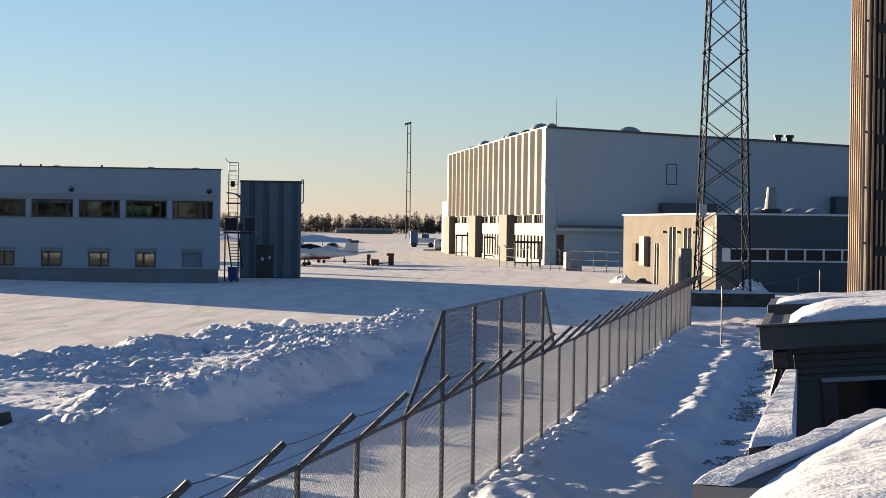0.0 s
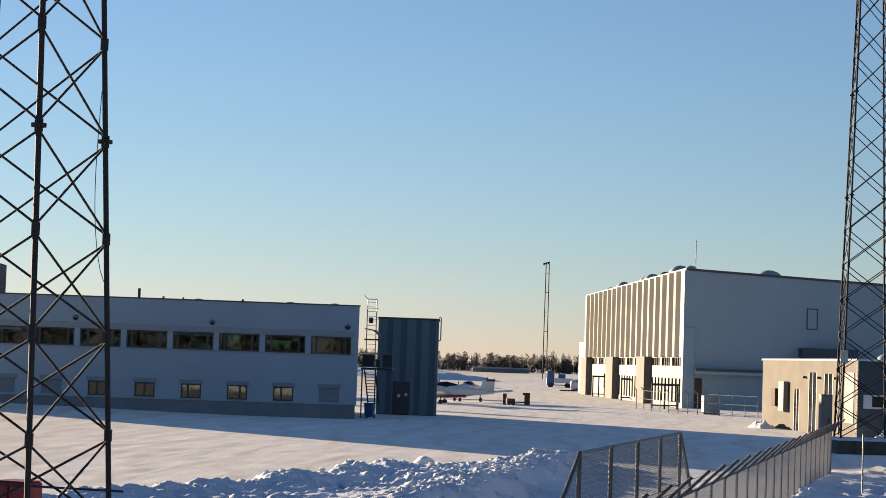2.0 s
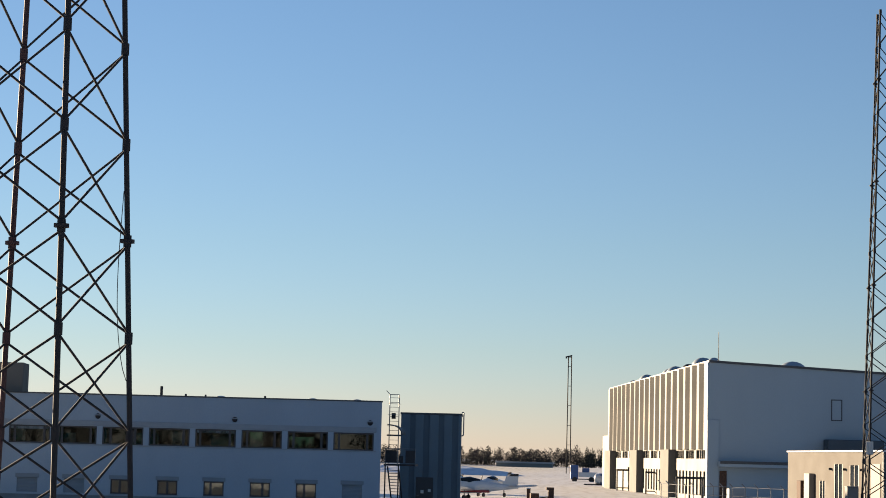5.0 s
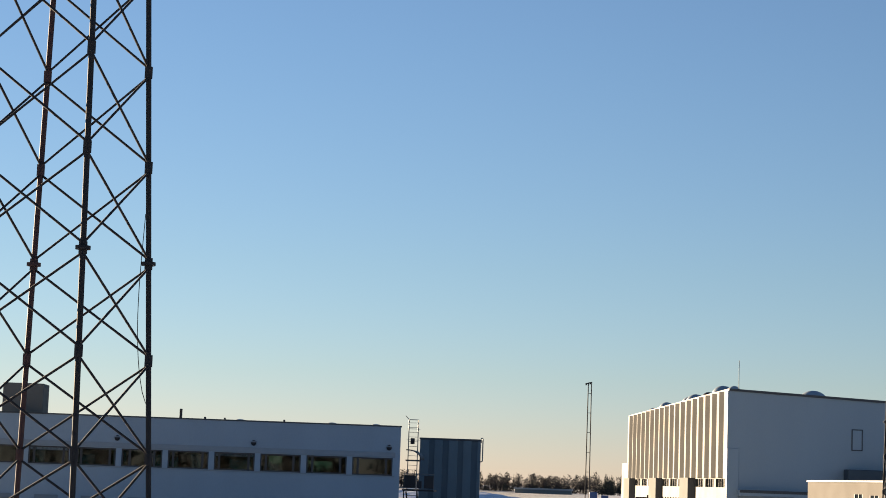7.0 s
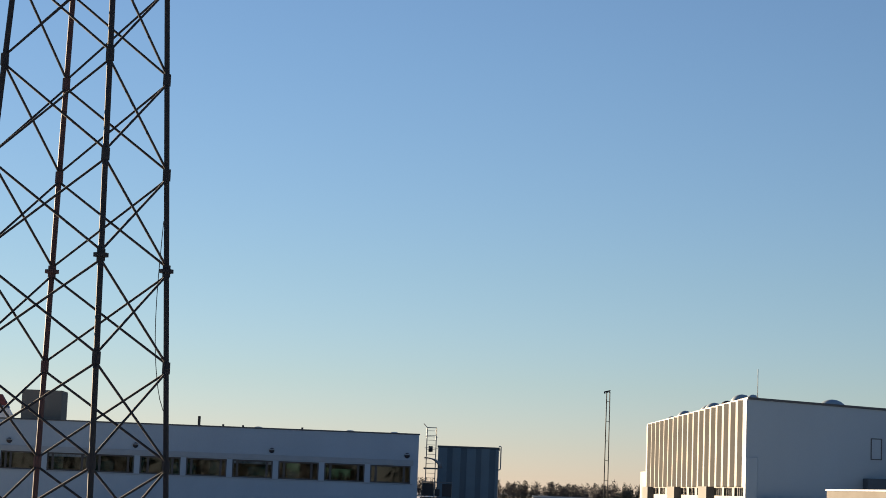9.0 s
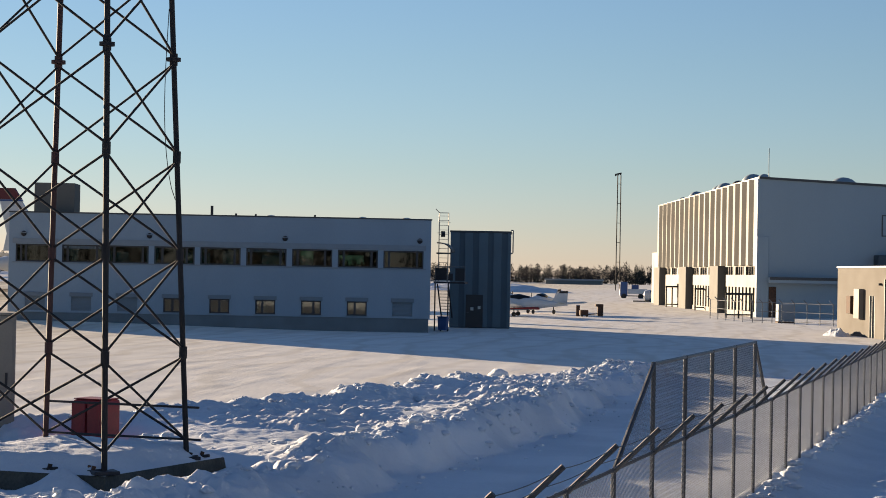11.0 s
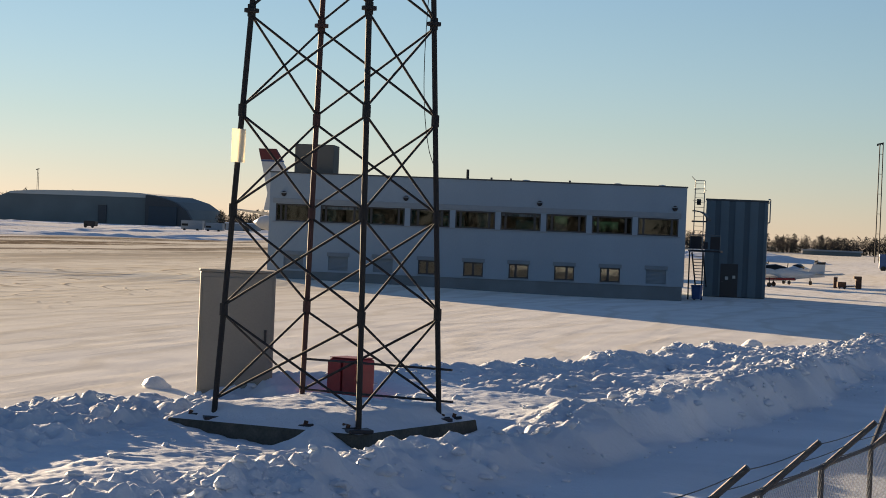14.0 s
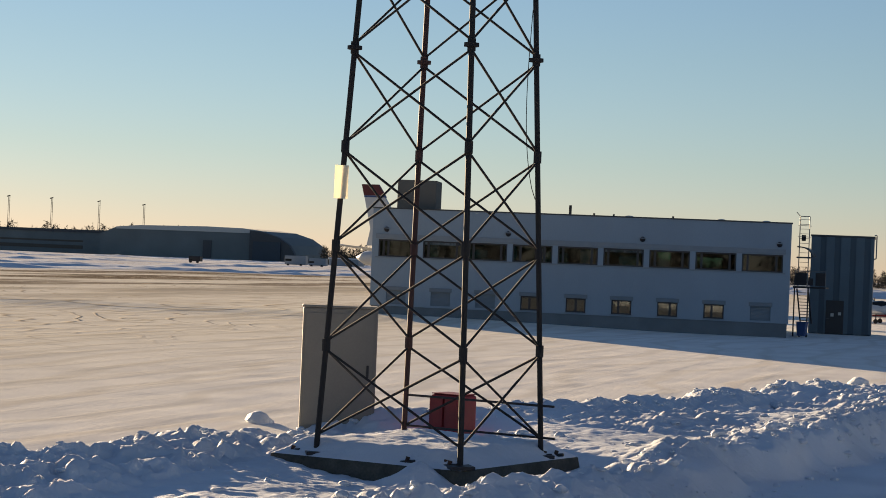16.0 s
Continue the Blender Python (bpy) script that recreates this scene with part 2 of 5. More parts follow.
MAST_RED = material("faded_red_mast_paint", (0.05, 0.02, 0.018), 0.75, 0.0, spread=0.25, scale=2.0)
HANGAR_WHITE = material("white_sheet_cladding", (0.24, 0.307, 0.357), 0.6, 0.0, spread=0.04, scale=0.2, stretch=(1, 1, 0.2))
HANGAR_FIN = material("cream_sheet_cladding", (0.082, 0.076, 0.06), 0.65, 0.0, spread=0.06, scale=0.3)
HANGAR_GREY = material("grey_concrete_pier", (0.13, 0.126, 0.113), 0.85, spread=0.1, scale=0.5)
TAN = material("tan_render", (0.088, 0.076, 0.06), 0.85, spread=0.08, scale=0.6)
ROOF_DARK = material("dark_roof_edge", (0.05, 0.055, 0.06), 0.6, spread=0.15)
WOOD_DARK = material("dark_painted_boards", (0.045, 0.05, 0.055), 0.6, spread=0.15, scale=3, stretch=(0.3, 0.3, 2))
WOOD_SLAT = material("larch_slat", (0.3, 0.2, 0.13), 0.75, spread=0.3, scale=2, stretch=(6, 6, 0.4), bump=0.3)
WHITE_PAINT = material("white_paint", (0.5, 0.52, 0.54), 0.35, spread=0.04, coat=0.2)
RED_PAINT = material("red_paint", (0.23, 0.018, 0.022), 0.5, spread=0.15, scale=3)
DARK_RED = material("dark_red_paint", (0.1, 0.014, 0.016), 0.5, spread=0.15, scale=3)
BLUE_PAINT = material("blue_paint", (0.025, 0.07, 0.2), 0.5, spread=0.15, scale=2)
RUBBER = material("black_rubber", (0.02, 0.02, 0.02), 0.8, spread=0.2)
CABINET = material("beige_grp_cabinet", (0.2, 0.185, 0.16), 0.7, spread=0.06, scale=1.2)
RUST = material("rusty_steel", (0.075, 0.04, 0.025), 0.85, 0.2, spread=0.4, scale=5)
BARK = material("bare_twigs", (0.032, 0.026, 0.023), 0.95, spread=0.3, scale=0.2)
NEEDLE = material("spruce_needles", (0.025, 0.03, 0.022), 0.95, spread=0.3, scale=0.2)
FAR_WALL = material("far_grey_cladding", (0.125, 0.15, 0.15), 0.7, spread=0.15, scale=0.05)
SIGN = material("pale_yellow_sign", (0.85, 0.82, 0.72), 0.5, spread=0.05)
thin = SIGN.node_tree.nodes.new("ShaderNodeBsdfTranslucent")
thin.inputs[0].default_value = (0.9, 0.85, 0.72, 1)
both = SIGN.node_tree.nodes.new("ShaderNodeMixShader")
both.inputs[0].default_value = 0.6
SIGN.node_tree.links.new(SIGN.node_tree.nodes["Principled BSDF"].outputs[0], both.inputs[1])
SIGN.node_tree.links.new(thin.outputs[0], both.inputs[2])
SIGN.node_tree.links.new(both.outputs[0], SIGN.node_tree.nodes["Material Output"].inputs[0])
GRAVEL = material("thawed_gravel", (0.26, 0.25, 0.24), 0.95, spread=0.5, scale=6, bump=0.8, depth=0.03)


# ---- tools ----
def box(bm, x0, x1, y0, y1, z0, z1, m=None):
    mat = Matrix.Translation(((x0 + x1) / 2, (y0 + y1) / 2, (z0 + z1) / 2)) @ Matrix.Diagonal((x1 - x0, y1 - y0, z1 - z0, 1))
    bmesh.ops.create_cube(bm, size=1, matrix=(m @ mat) if m else mat)


def boxed(x0, x1, y0, y1, z0, z1, bevel=0.0):
    bm = bmesh.new()
    box(bm, x0, x1, y0, y1, z0, z1)
    if bevel:
        bmesh.ops.bevel(bm, geom=bm.edges[:], offset=bevel, segments=2, profile=0.5, affect="EDGES")
    return bm


def rod(bm, a, b, r, sides=6, r2=None):
    a, b = Vector(a), Vector(b)
    d = b - a
    m = Matrix.Translation((a + b) / 2) @ d.to_track_quat("Z", "Y").to_matrix().to_4x4()
    bmesh.ops.create_cone(bm, cap_ends=True, segments=sides, radius1=r, radius2=r if r2 is None else r2, depth=d.length, matrix=m)


def rods(pairs, r, sides=6):
    bm = bmesh.new()
    for a, b in pairs:
        rod(bm, a, b, r, sides)
    return bm


def part(name, bm, mat, parent=None, label="", smooth=False):
    """Links a bmesh as one mesh object, under a thing or a part."""
    me = bpy.data.meshes.new(name)
    bm.to_mesh(me)
    bm.free()
    if smooth:
        me.shade_smooth()
    me.materials.append(mat)
    ob = new(name, me)
    ob.parent = parent
    return tagged(ob, label)


def again(ob, m):
    """One more object on the same mesh, beside ob under the same parent."""
    o = new(ob.name.split(".")[0], ob.data)
    o.parent = ob.parent
    o.matrix_basis = m
    return o


def thing(name, m, label, category, group="", kind=""):
    ob = new(name)
    ob.matrix_basis = m
    return tagged(ob, label, category, group, kind)


def wall(bm, x0, x1, z0, z1, y0, y1, holes):
    """A wall along x from y0 to y1 in thickness, with openings (x0, x1, z0, z1) through it, as one shell."""
    xs = sorted({x0, x1, *(h[0] for h in holes), *(h[1] for h in holes)})
    zs = sorted({z0, z1, *(h[2] for h in holes), *(h[3] for h in holes)})
    grid = [[bm.verts.new((x, y0, z)) for z in zs] for x in xs]
    for i in range(len(xs) - 1):
        for j in range(len(zs) - 1):
            x, z = (xs[i] + xs[i + 1]) / 2, (zs[j] + zs[j + 1]) / 2
            if not any(h[0] < x < h[1] and h[2] < z < h[3] for h in holes):
                bm.faces.new((grid[i][j], grid[i + 1][j], grid[i + 1][j + 1], grid[i][j + 1]))
    bmesh.ops.delete(bm, geom=[v for v in bm.verts if not v.link_faces], context="VERTS")
    r = bmesh.ops.extrude_face_region(bm, geom=bm.faces[:])
    bmesh.ops.translate(bm, vec=(0, y1 - y0, 0), verts=[g for g in r["geom"] if isinstance(g, bmesh.types.BMVert)])
    bmesh.ops.recalc_face_normals(bm, faces=bm.faces)


def prism(points, z0, z1):
    """A block on a plan of points."""
    bm = bmesh.new()
    f = bm.faces.new([bm.verts.new((x, y, z0)) for x, y in points])
    r = bmesh.ops.extrude_face_region(bm, geom=[f])
    bmesh.ops.translate(bm, vec=(0, 0, z1 - z0), verts=[g for g in r["geom"] if isinstance(g, bmesh.types.BMVert)])
    bmesh.ops.recalc_face_normals(bm, faces=bm.faces)
    return bm


def lathe(profile, m=None, sides=16):
    """A turned body round x from (x, radius) pairs."""
    bm = bmesh.new()
    rings = []
    for x, r in profile:
        rings.append([bm.verts.new((x, r * math.cos(2 * math.pi * k / sides), r * math.sin(2 * math.pi * k / sides))) for k in range(sides)])
    for a, b in zip(rings, rings[1:]):
        for k in range(sides):
            bm.faces.new((a[k], a[(k + 1) % sides], b[(k + 1) % sides], b[k]))
    bm.faces.new(list(reversed(rings[0]))), bm.faces.new(rings[-1])
    bmesh.ops.recalc_face_normals(bm, faces=bm.faces)
    if m:
        bmesh.ops.transform(bm, matrix=m, verts=bm.verts)
    return bm


def tube(points, r, sides=5):
    """A thin wire or cable through points, as one skin."""
    bm = bmesh.new()
    hoops = []
    for i, p in enumerate(points):
        d = (points[min(i + 1, len(points) - 1)] - points[max(i - 1, 0)]).normalized()
        e = d.orthogonal().normalized() if abs(d.z) > 0.9 else d.cross(Vector((0, 0, 1))).normalized()
        g = d.cross(e)
        hoops.append([bm.verts.new(p + (e * math.cos(2 * math.pi * k / sides) + g * math.sin(2 * math.pi * k / sides)) * r) for k in range(sides)])
    for a, b in zip(hoops, hoops[1:]):
        for k in range(sides):
            bm.faces.new((a[k], a[(k + 1) % sides], b[(k + 1) % sides], b[k]))
    return bm


def noise2(x, y, seed=0):
    """Smooth value noise on arrays, about -1 to 1."""
    xi, yi = np.floor(x).astype(np.int64), np.floor(y).astype(np.int64)
    xf, yf = x - xi, y - yi
    u, v = xf * xf * (3 - 2 * xf), yf * yf * (3 - 2 * yf)

    def h(i, j):
        k = (i * 374761393 + j * 668265263 + seed * 974634777) & 0xFFFFFFFF
        k = ((k ^ (k >> 13)) * 1274126177) & 0xFFFFFFFF
        return ((k ^ (k >> 16)) & 0xFFFF) / 32767.5 - 1

    return (h(xi, yi) * (1 - u) + h(xi + 1, yi) * u) * (1 - v) + (h(xi, yi + 1) * (1 - u) + h(xi + 1, yi + 1) * u) * v

# ---- ground ----
FENCE_Y = 19.92  # a post of the fence stands at this y


def fence_x(y):
    return -0.62 + 0.172 * (y - FENCE_Y)


def smooth(a, b, t):
    t = np.clip((t - a) / (b - a), 0, 1)
    return t * t * (3 - 2 * t)


def ground_height(x, y):
    """The snow: a flat apron, a ploughed bank beside the road, a drift along the fence and a trodden path."""
    foot = np.interp(y, (5, 20, 30, 38, 44, 52, 64, 76), (-9.3, -7.1, -5.3, -3.7, -2.7, -2.1, -1.1, 0.3))
    back = np.interp(y, (5, 26, 37, 42, 48, 60, 66, 76), (-18, -16.5, -15.2, -11.5, -9.2, -6.6, -4.6, -2.2))
    s_in = foot - x  # metres into the bank from the road's side
    s_out = x - back
    wob = 0.35 * noise2(x * 0.7, y * 0.7, 3) + 0.2 * noise2(x * 2.1, y * 2.1, 4)
    rise = np.interp(y, (22, 29, 36), (1.2, 1.4, 0.95))  # run of the bank's face
    m = smooth(0, rise, s_in + wob) * smooth(0, 2.0, s_out + wob * 1.5) * smooth(77, 70, y + wob)
    tall = 0.4 + 0.2 * smooth(30, 40, y) - 0.24 * smooth(48, 64, y) + 0.1 * noise2(x * 0.3, y * 0.3, 5) + 0.12 * noise2(x * 0.5 + 0.5 * wob, y * 0.3, 6)
    lip = 0.12 * np.exp(-((s_in - 0.4 - rise) / 0.8) ** 2) + 0.2 * np.exp(-((s_out - 1.9) / 1.0) ** 2) * (0.5 + 0.5 * smooth(34, 44, y) - 0.6 * smooth(50, 64, y))
    # broken crust along both crests and in strips between smooth hollows
    crust = np.clip(np.exp(-((s_in - 1.5) / 0.9) ** 2) + np.exp(-((s_out - 1.8) / 1.3) ** 2) + smooth(0.0, 0.45, noise2(x * 0.45, y * 0.28, 41)), 0.2, 1)
    crust = np.maximum(crust, smooth(44, 54, y) * 0.85) * smooth(0.35 * rise, 1.05 * rise, s_in + wob)
    bend = 0.6 * wob + 0.3 * noise2(x * 1.3, y * 1.1, 47)
    chunk = 0.08 * np.clip(noise2(x * 1.5 + bend, y * 1.3, 18) * 2.2, -0.3, 1) + 0.07 * np.clip(noise2(x * 3.1 + bend, y * 2.6 + bend, 19) * 2.6, -0.3, 1)
    chunk += 0.055 * np.clip(noise2(x * 6.1 + bend, y * 5.0, 48) * 2.6, -0.4, 1) + 0.05 * (0.4 - np.abs(noise2(x * 5.3 + wob, y * 4.4, 8))) + 0.03 * np.clip(noise2(x * 11, y * 9, 9) * 2, -0.6, 1)
    face = 0.05 * noise2(x * 2.4, y * 2.4, 42) + 0.025 * noise2(x * 6, y * 6, 43)
    lumps = (0.75 + 0.45 * smooth(36, 28, y)) * crust * chunk + face * smooth(1.4 * rise, 0.6 * rise, s_in + wob)
    # the mast's footing stands in a hollow
    hollow = np.exp(-(((x + 9.5) / 2.9) ** 2 + ((y - 31.0) / 3.3) ** 2) ** 2)
    hollow = np.maximum(hollow, np.exp(-(((x + 13.2) / 1.5) ** 2 + ((y - 34.2) / 2.2) ** 2) ** 2))
    hollow = np.maximum(hollow, np.exp(-(((x + 11.2) / 1.2) ** 2 + ((y - 35.6) / 1.7) ** 2) ** 2))
    h = m * ((tall + lip) * (1 - 0.9 * hollow) + lumps * (1 - 0.1 * hollow))
    # snow heaped against the footing
    h += 0.1 * hollow + 0.46 * np.exp(-((x + 9.4) / 0.42) ** 2 - ((y - 28.85) / 0.45) ** 2) * (1 + 0.3 * noise2(x * 3, y * 3, 27))
    # drifted snow rises along the office front
    h += 0.36 * smooth(-20, -40, x) * np.exp(-((y - 115 - (x + 41) * 0.167) / 5.0) ** 2)
    # road and apron: low ruts
    h += 0.012 * noise2(x * 1.5, y * 0.4, 10) * smooth(120, 60, y)
    # drift and path right of the fence
    e = x - (-0.62 + 0.172 * (y - 19.92))
    wave = 0.025 * noise2(x * 1.3, y * 0.8, 21) + 0.012 * noise2(x * 3.1, y * 1.9, 22)
    fall = np.interp(e, (-0.1, 0.2, 0.8, 1.4, 2.0, 2.6), (0.92, 0.8, 0.4, 0.2, 0.05, 0))
    drift = (0.42 + wave) * smooth(-0.5, -0.1, e) * fall * smooth(80, 60, y)
    heap = 0.56 * np.exp(-(((e - 0.5) / np.where(e < 0.5, 0.65, 1.35)) ** 2 + ((y - 21.0) / 5.2) ** 4))
    heap *= 1 + 0.22 * noise2(x * 1.1, y * 0.6, 11) + 0.17 * noise2(x * 2.6 + y, y * 1.1, 12) + 0.11 * noise2(x * 5 + 0.8 * y, y * 2.3, 23) + 0.06 * noise2(x * 10, y * 6, 24)
    # a ragged crest beside the sunken path catches the sun
    mid = 1.98 + 0.14 * noise2(y * 0.5, y * 0, 44) + 0.006 * (y - 40)
    lane = (0.085 + 0.13 * np.clip(noise2(x * 0.6, y * 1.5, 45) * 2.2 + 0.2, 0, 1) + 0.03 * noise2(x * 3, y * 4, 46)) * np.exp(-((e - mid) / 0.33) ** 2) * smooth(22, 30, y) * smooth(62, 54, y)
    lane -= 0.09 * smooth(2.15, 2.4, e) * smooth(3.5, 2.9, e) * smooth(20, 28, y) * smooth(62, 54, y)
    walked = smooth(52, 58, y) * smooth(0.4, 1.2, e) * smooth(25, 15, x)
    prints = np.maximum(0, noise2(x * 1.3, y * 1.7, 13)) * 0.13 + 0.1 * np.clip(noise2(x * 3.2, y * 2.4, 14) * 1.8, -0.4, 1)
    h += np.maximum(drift, heap) + lane + prints * np.clip(walked, 0, 1) * smooth(95, 80, y)
    h += 0.01 * noise2(x * 6, y * 6, 15) * (smooth(0.0, 0.6, e) * smooth(9, 6, e) * smooth(70, 40, y))
    # the far field undulates
    d = np.hypot(x, y)
    h += smooth(280, 420, d) * (0.5 * noise2(x * 0.012, y * 0.012, 16) + 0.15 * noise2(x * 0.05, y * 0.05, 17))
    return h


def grow(edge, step, limit, ratio):
    out = []
    while abs(edge) < limit:
        step *= ratio
        edge += step
        out.append(edge)
    return out


ys = [6.0]
while ys[-1] < 72:
    ys.append(ys[-1] + max(0.06, 0.0026 * ys[-1]))
ys = sorted([6.0 - 1.2 ** k for k in range(47)] + ys + grow(ys[-1], 0.3, 4700, 1.05))
fine_x = list(np.arange(-20, 7.01, 0.06))
xs = sorted([-v for v in grow(20, 0.1, 4600, 1.08)] + fine_x + grow(7.0, 0.1, 4600, 1.08))
gx, gy = np.meshgrid(np.array(xs), np.array(ys))
gz = ground_height(gx, gy)
nx, ny = len(xs), len(ys)
idx = np.arange(nx * ny).reshape(ny, nx)
quads = np.stack([idx[:-1, :-1], idx[:-1, 1:], idx[1:, 1:], idx[1:, :-1]], -1).reshape(-1, 4)
me = bpy.data.meshes.new("ground")
me.from_pydata(np.stack([gx, gy, gz], -1).reshape(-1, 3).tolist(), [], quads.tolist())
me.shade_smooth()
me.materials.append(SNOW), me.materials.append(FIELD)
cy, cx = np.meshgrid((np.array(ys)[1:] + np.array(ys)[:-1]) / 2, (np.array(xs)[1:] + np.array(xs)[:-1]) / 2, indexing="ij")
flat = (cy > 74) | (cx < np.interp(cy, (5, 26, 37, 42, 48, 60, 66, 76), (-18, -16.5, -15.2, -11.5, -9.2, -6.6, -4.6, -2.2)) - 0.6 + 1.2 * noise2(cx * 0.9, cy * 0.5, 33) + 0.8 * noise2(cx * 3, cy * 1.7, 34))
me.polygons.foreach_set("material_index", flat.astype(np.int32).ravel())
ground = tagged(new("ground", me), "snow-covered airfield ground with ploughed bank and packed apron", "snow ground", kind="structure")

# ---- office building ----
OFFICE = pose(-41.104, 114.722, 0, 0, 0, 9.468)
OFF_L, OFF_D, OFF_H = 26.0, 16.5, 7.06
PITCH = 2.83  # from window to window
FOOT = 0.86  # top of the plinth
office = thing("office_building", OFFICE, "two-storey pale rendered office block with a ribbon of dark windows", "building")
upper = [(OFF_L - 0.453 - i * PITCH - 2.49, OFF_L - 0.453 - i * PITCH, 3.96, 5.05) for i in range(9)]
lower = [(OFF_L - 1.09 - i * PITCH - 1.24, OFF_L - 1.09 - i * PITCH, 0.98, 1.86) for i in range(9)]
bm = bmesh.new()
wall(bm, 0, OFF_L, FOOT, OFF_H - 0.08, 0, 0.3, upper + lower)
part("front_wall", bm, RENDER, office)
part("end_wall", boxed(0, 0.3, 0.3, OFF_D, FOOT, OFF_H - 0.08), RENDER, office)
E = OFF_L
part("end_wall", prism([(OFF_L, 0.3), (E, OFF_D), (E - 0.3, OFF_D), (OFF_L - 0.3, 0.3)], FOOT, OFF_H - 0.08), RENDER, office)
rear = [(1.2 + k * 2.7, 1.2 + k * 2.7 + (0.7, 1.5, 0.9, 1.8)[k % 4], 4.0, (5.0, 4.75, 5.1, 4.85)[k % 4]) for k in range(8)]
bm = bmesh.new()
wall(bm, 0.3, E - 0.3, FOOT, OFF_H - 0.08, OFF_D - 0.3, OFF_D, rear)
back_wall = part("back_wall", bm, RENDER, office)
for x0, x1, z0, z1 in rear:
    part("pane", boxed(x0, x1, OFF_D - 0.2, OFF_D - 0.18, z0, z1), CLEAR, back_wall)
part("plinth", prism([(0.06, 0.06), (OFF_L - 0.08, 0.06), (E - 0.06, OFF_D - 0.06), (0.06, OFF_D - 0.06)], -0.3, FOOT), PLINTH, office, "grey concrete plinth")
part("roof", prism([(0.3, 0.3), (OFF_L - 0.4, 0.3), (E - 0.4, OFF_D - 0.3), (0.3, OFF_D - 0.3)], OFF_H - 0.5, OFF_H - 0.3), ROOF_DARK, office)
part("floor_slab", prism([(0.3, 0.3), (OFF_L - 0.4, 0.3), (E - 0.4, OFF_D - 0.3), (0.3, OFF_D - 0.3)], 3.0, 3.3), PLINTH, office)
part("partition_wall", boxed(0.3, OFF_L - 2.5, 5.0, 5.1, FOOT, 3.0), BAND, office)
part("parapet_cap", boxed(-0.05, OFF_L + 0.05, -0.05, 0.35, OFF_H - 0.08, OFF_H, 0.01), ROOF_DARK, office, "dark metal parapet cap")
part("parapet_cap", prism([(OFF_L + 0.05, 0.35), (E + 0.05, OFF_D), (E - 0.35, OFF_D), (OFF_L - 0.35, 0.35)], OFF_H - 0.08, OFF_H), ROOF_DARK, office, "dark metal parapet cap")
part("parapet_cap", boxed(-0.05, 0.35, 0.35, OFF_D, OFF_H - 0.08, OFF_H, 0.01), ROOF_DARK, office, "dark metal parapet cap")
part("ribbon_head", boxed(OFF_L - 0.3 - 9 * PITCH, OFF_L - 0.3, -0.05, 0.0, 5.09, 5.4, 0.01), BAND, office, "grey panel strip over the windows")
part("ribbon_sill", boxed(OFF_L - 0.3 - 9 * PITCH, OFF_L - 0.3, -0.06, 0.0, 3.89, 3.958, 0.01), BAND, office)


def window(parent, x0, x1, z0, z1, bars, y=0.12, pane_mat=GLASS):
    w, h = x1 - x0, z1 - z0
    bm = bmesh.new()
    t = 0.085
    box(bm, x0, x1, y, y + 0.08, z0, z0 + t)
    box(bm, x0, x1, y, y + 0.08, z1 - t, z1)
    box(bm, x0, x0 + t, y, y + 0.08, z0 + t, z1 - t)
    box(bm, x1 - t, x1, y, y + 0.08, z0 + t, z1 - t)
    for b in bars:
        box(bm, x0 + b * w - t * 0.8, x0 + b * w + t * 0.8, y - 0.01, y + 0.07, z0 + t, z1 - t)
    win = part("window", bm, FRAME, parent)
    edges = [0, *bars, 1]
    for a, b in zip(edges, edges[1:]):
        pane = part("pane", boxed(x0 + a * w + 0.05, x0 + b * w - 0.05, y + 0.03, y + 0.045, z0 + 0.05, z1 - 0.05), pane_mat, win)
    return win


for i, (x0, x1, z0, z1) in enumerate(upper):
    win = window(office, x0, x1, z0, z1, ((0.14, 0.84), (0.15, 0.84), (0.14, 0.82), (0.12, 0.85), (0.13, 0.85), (0.2, 0.62, 0.8), (0.15, 0.85), (0.14, 0.86), (0.13, 0.25, 0.86))[i], 0.06, CLEAR)
    if i in (3, 7):
        part("roller_blind", boxed(x0 + 0.1, x1 - 0.1, 0.09, 0.11, z1 - 0.24, z1 - 0.02), BAND, win, "half-lowered grey blind")
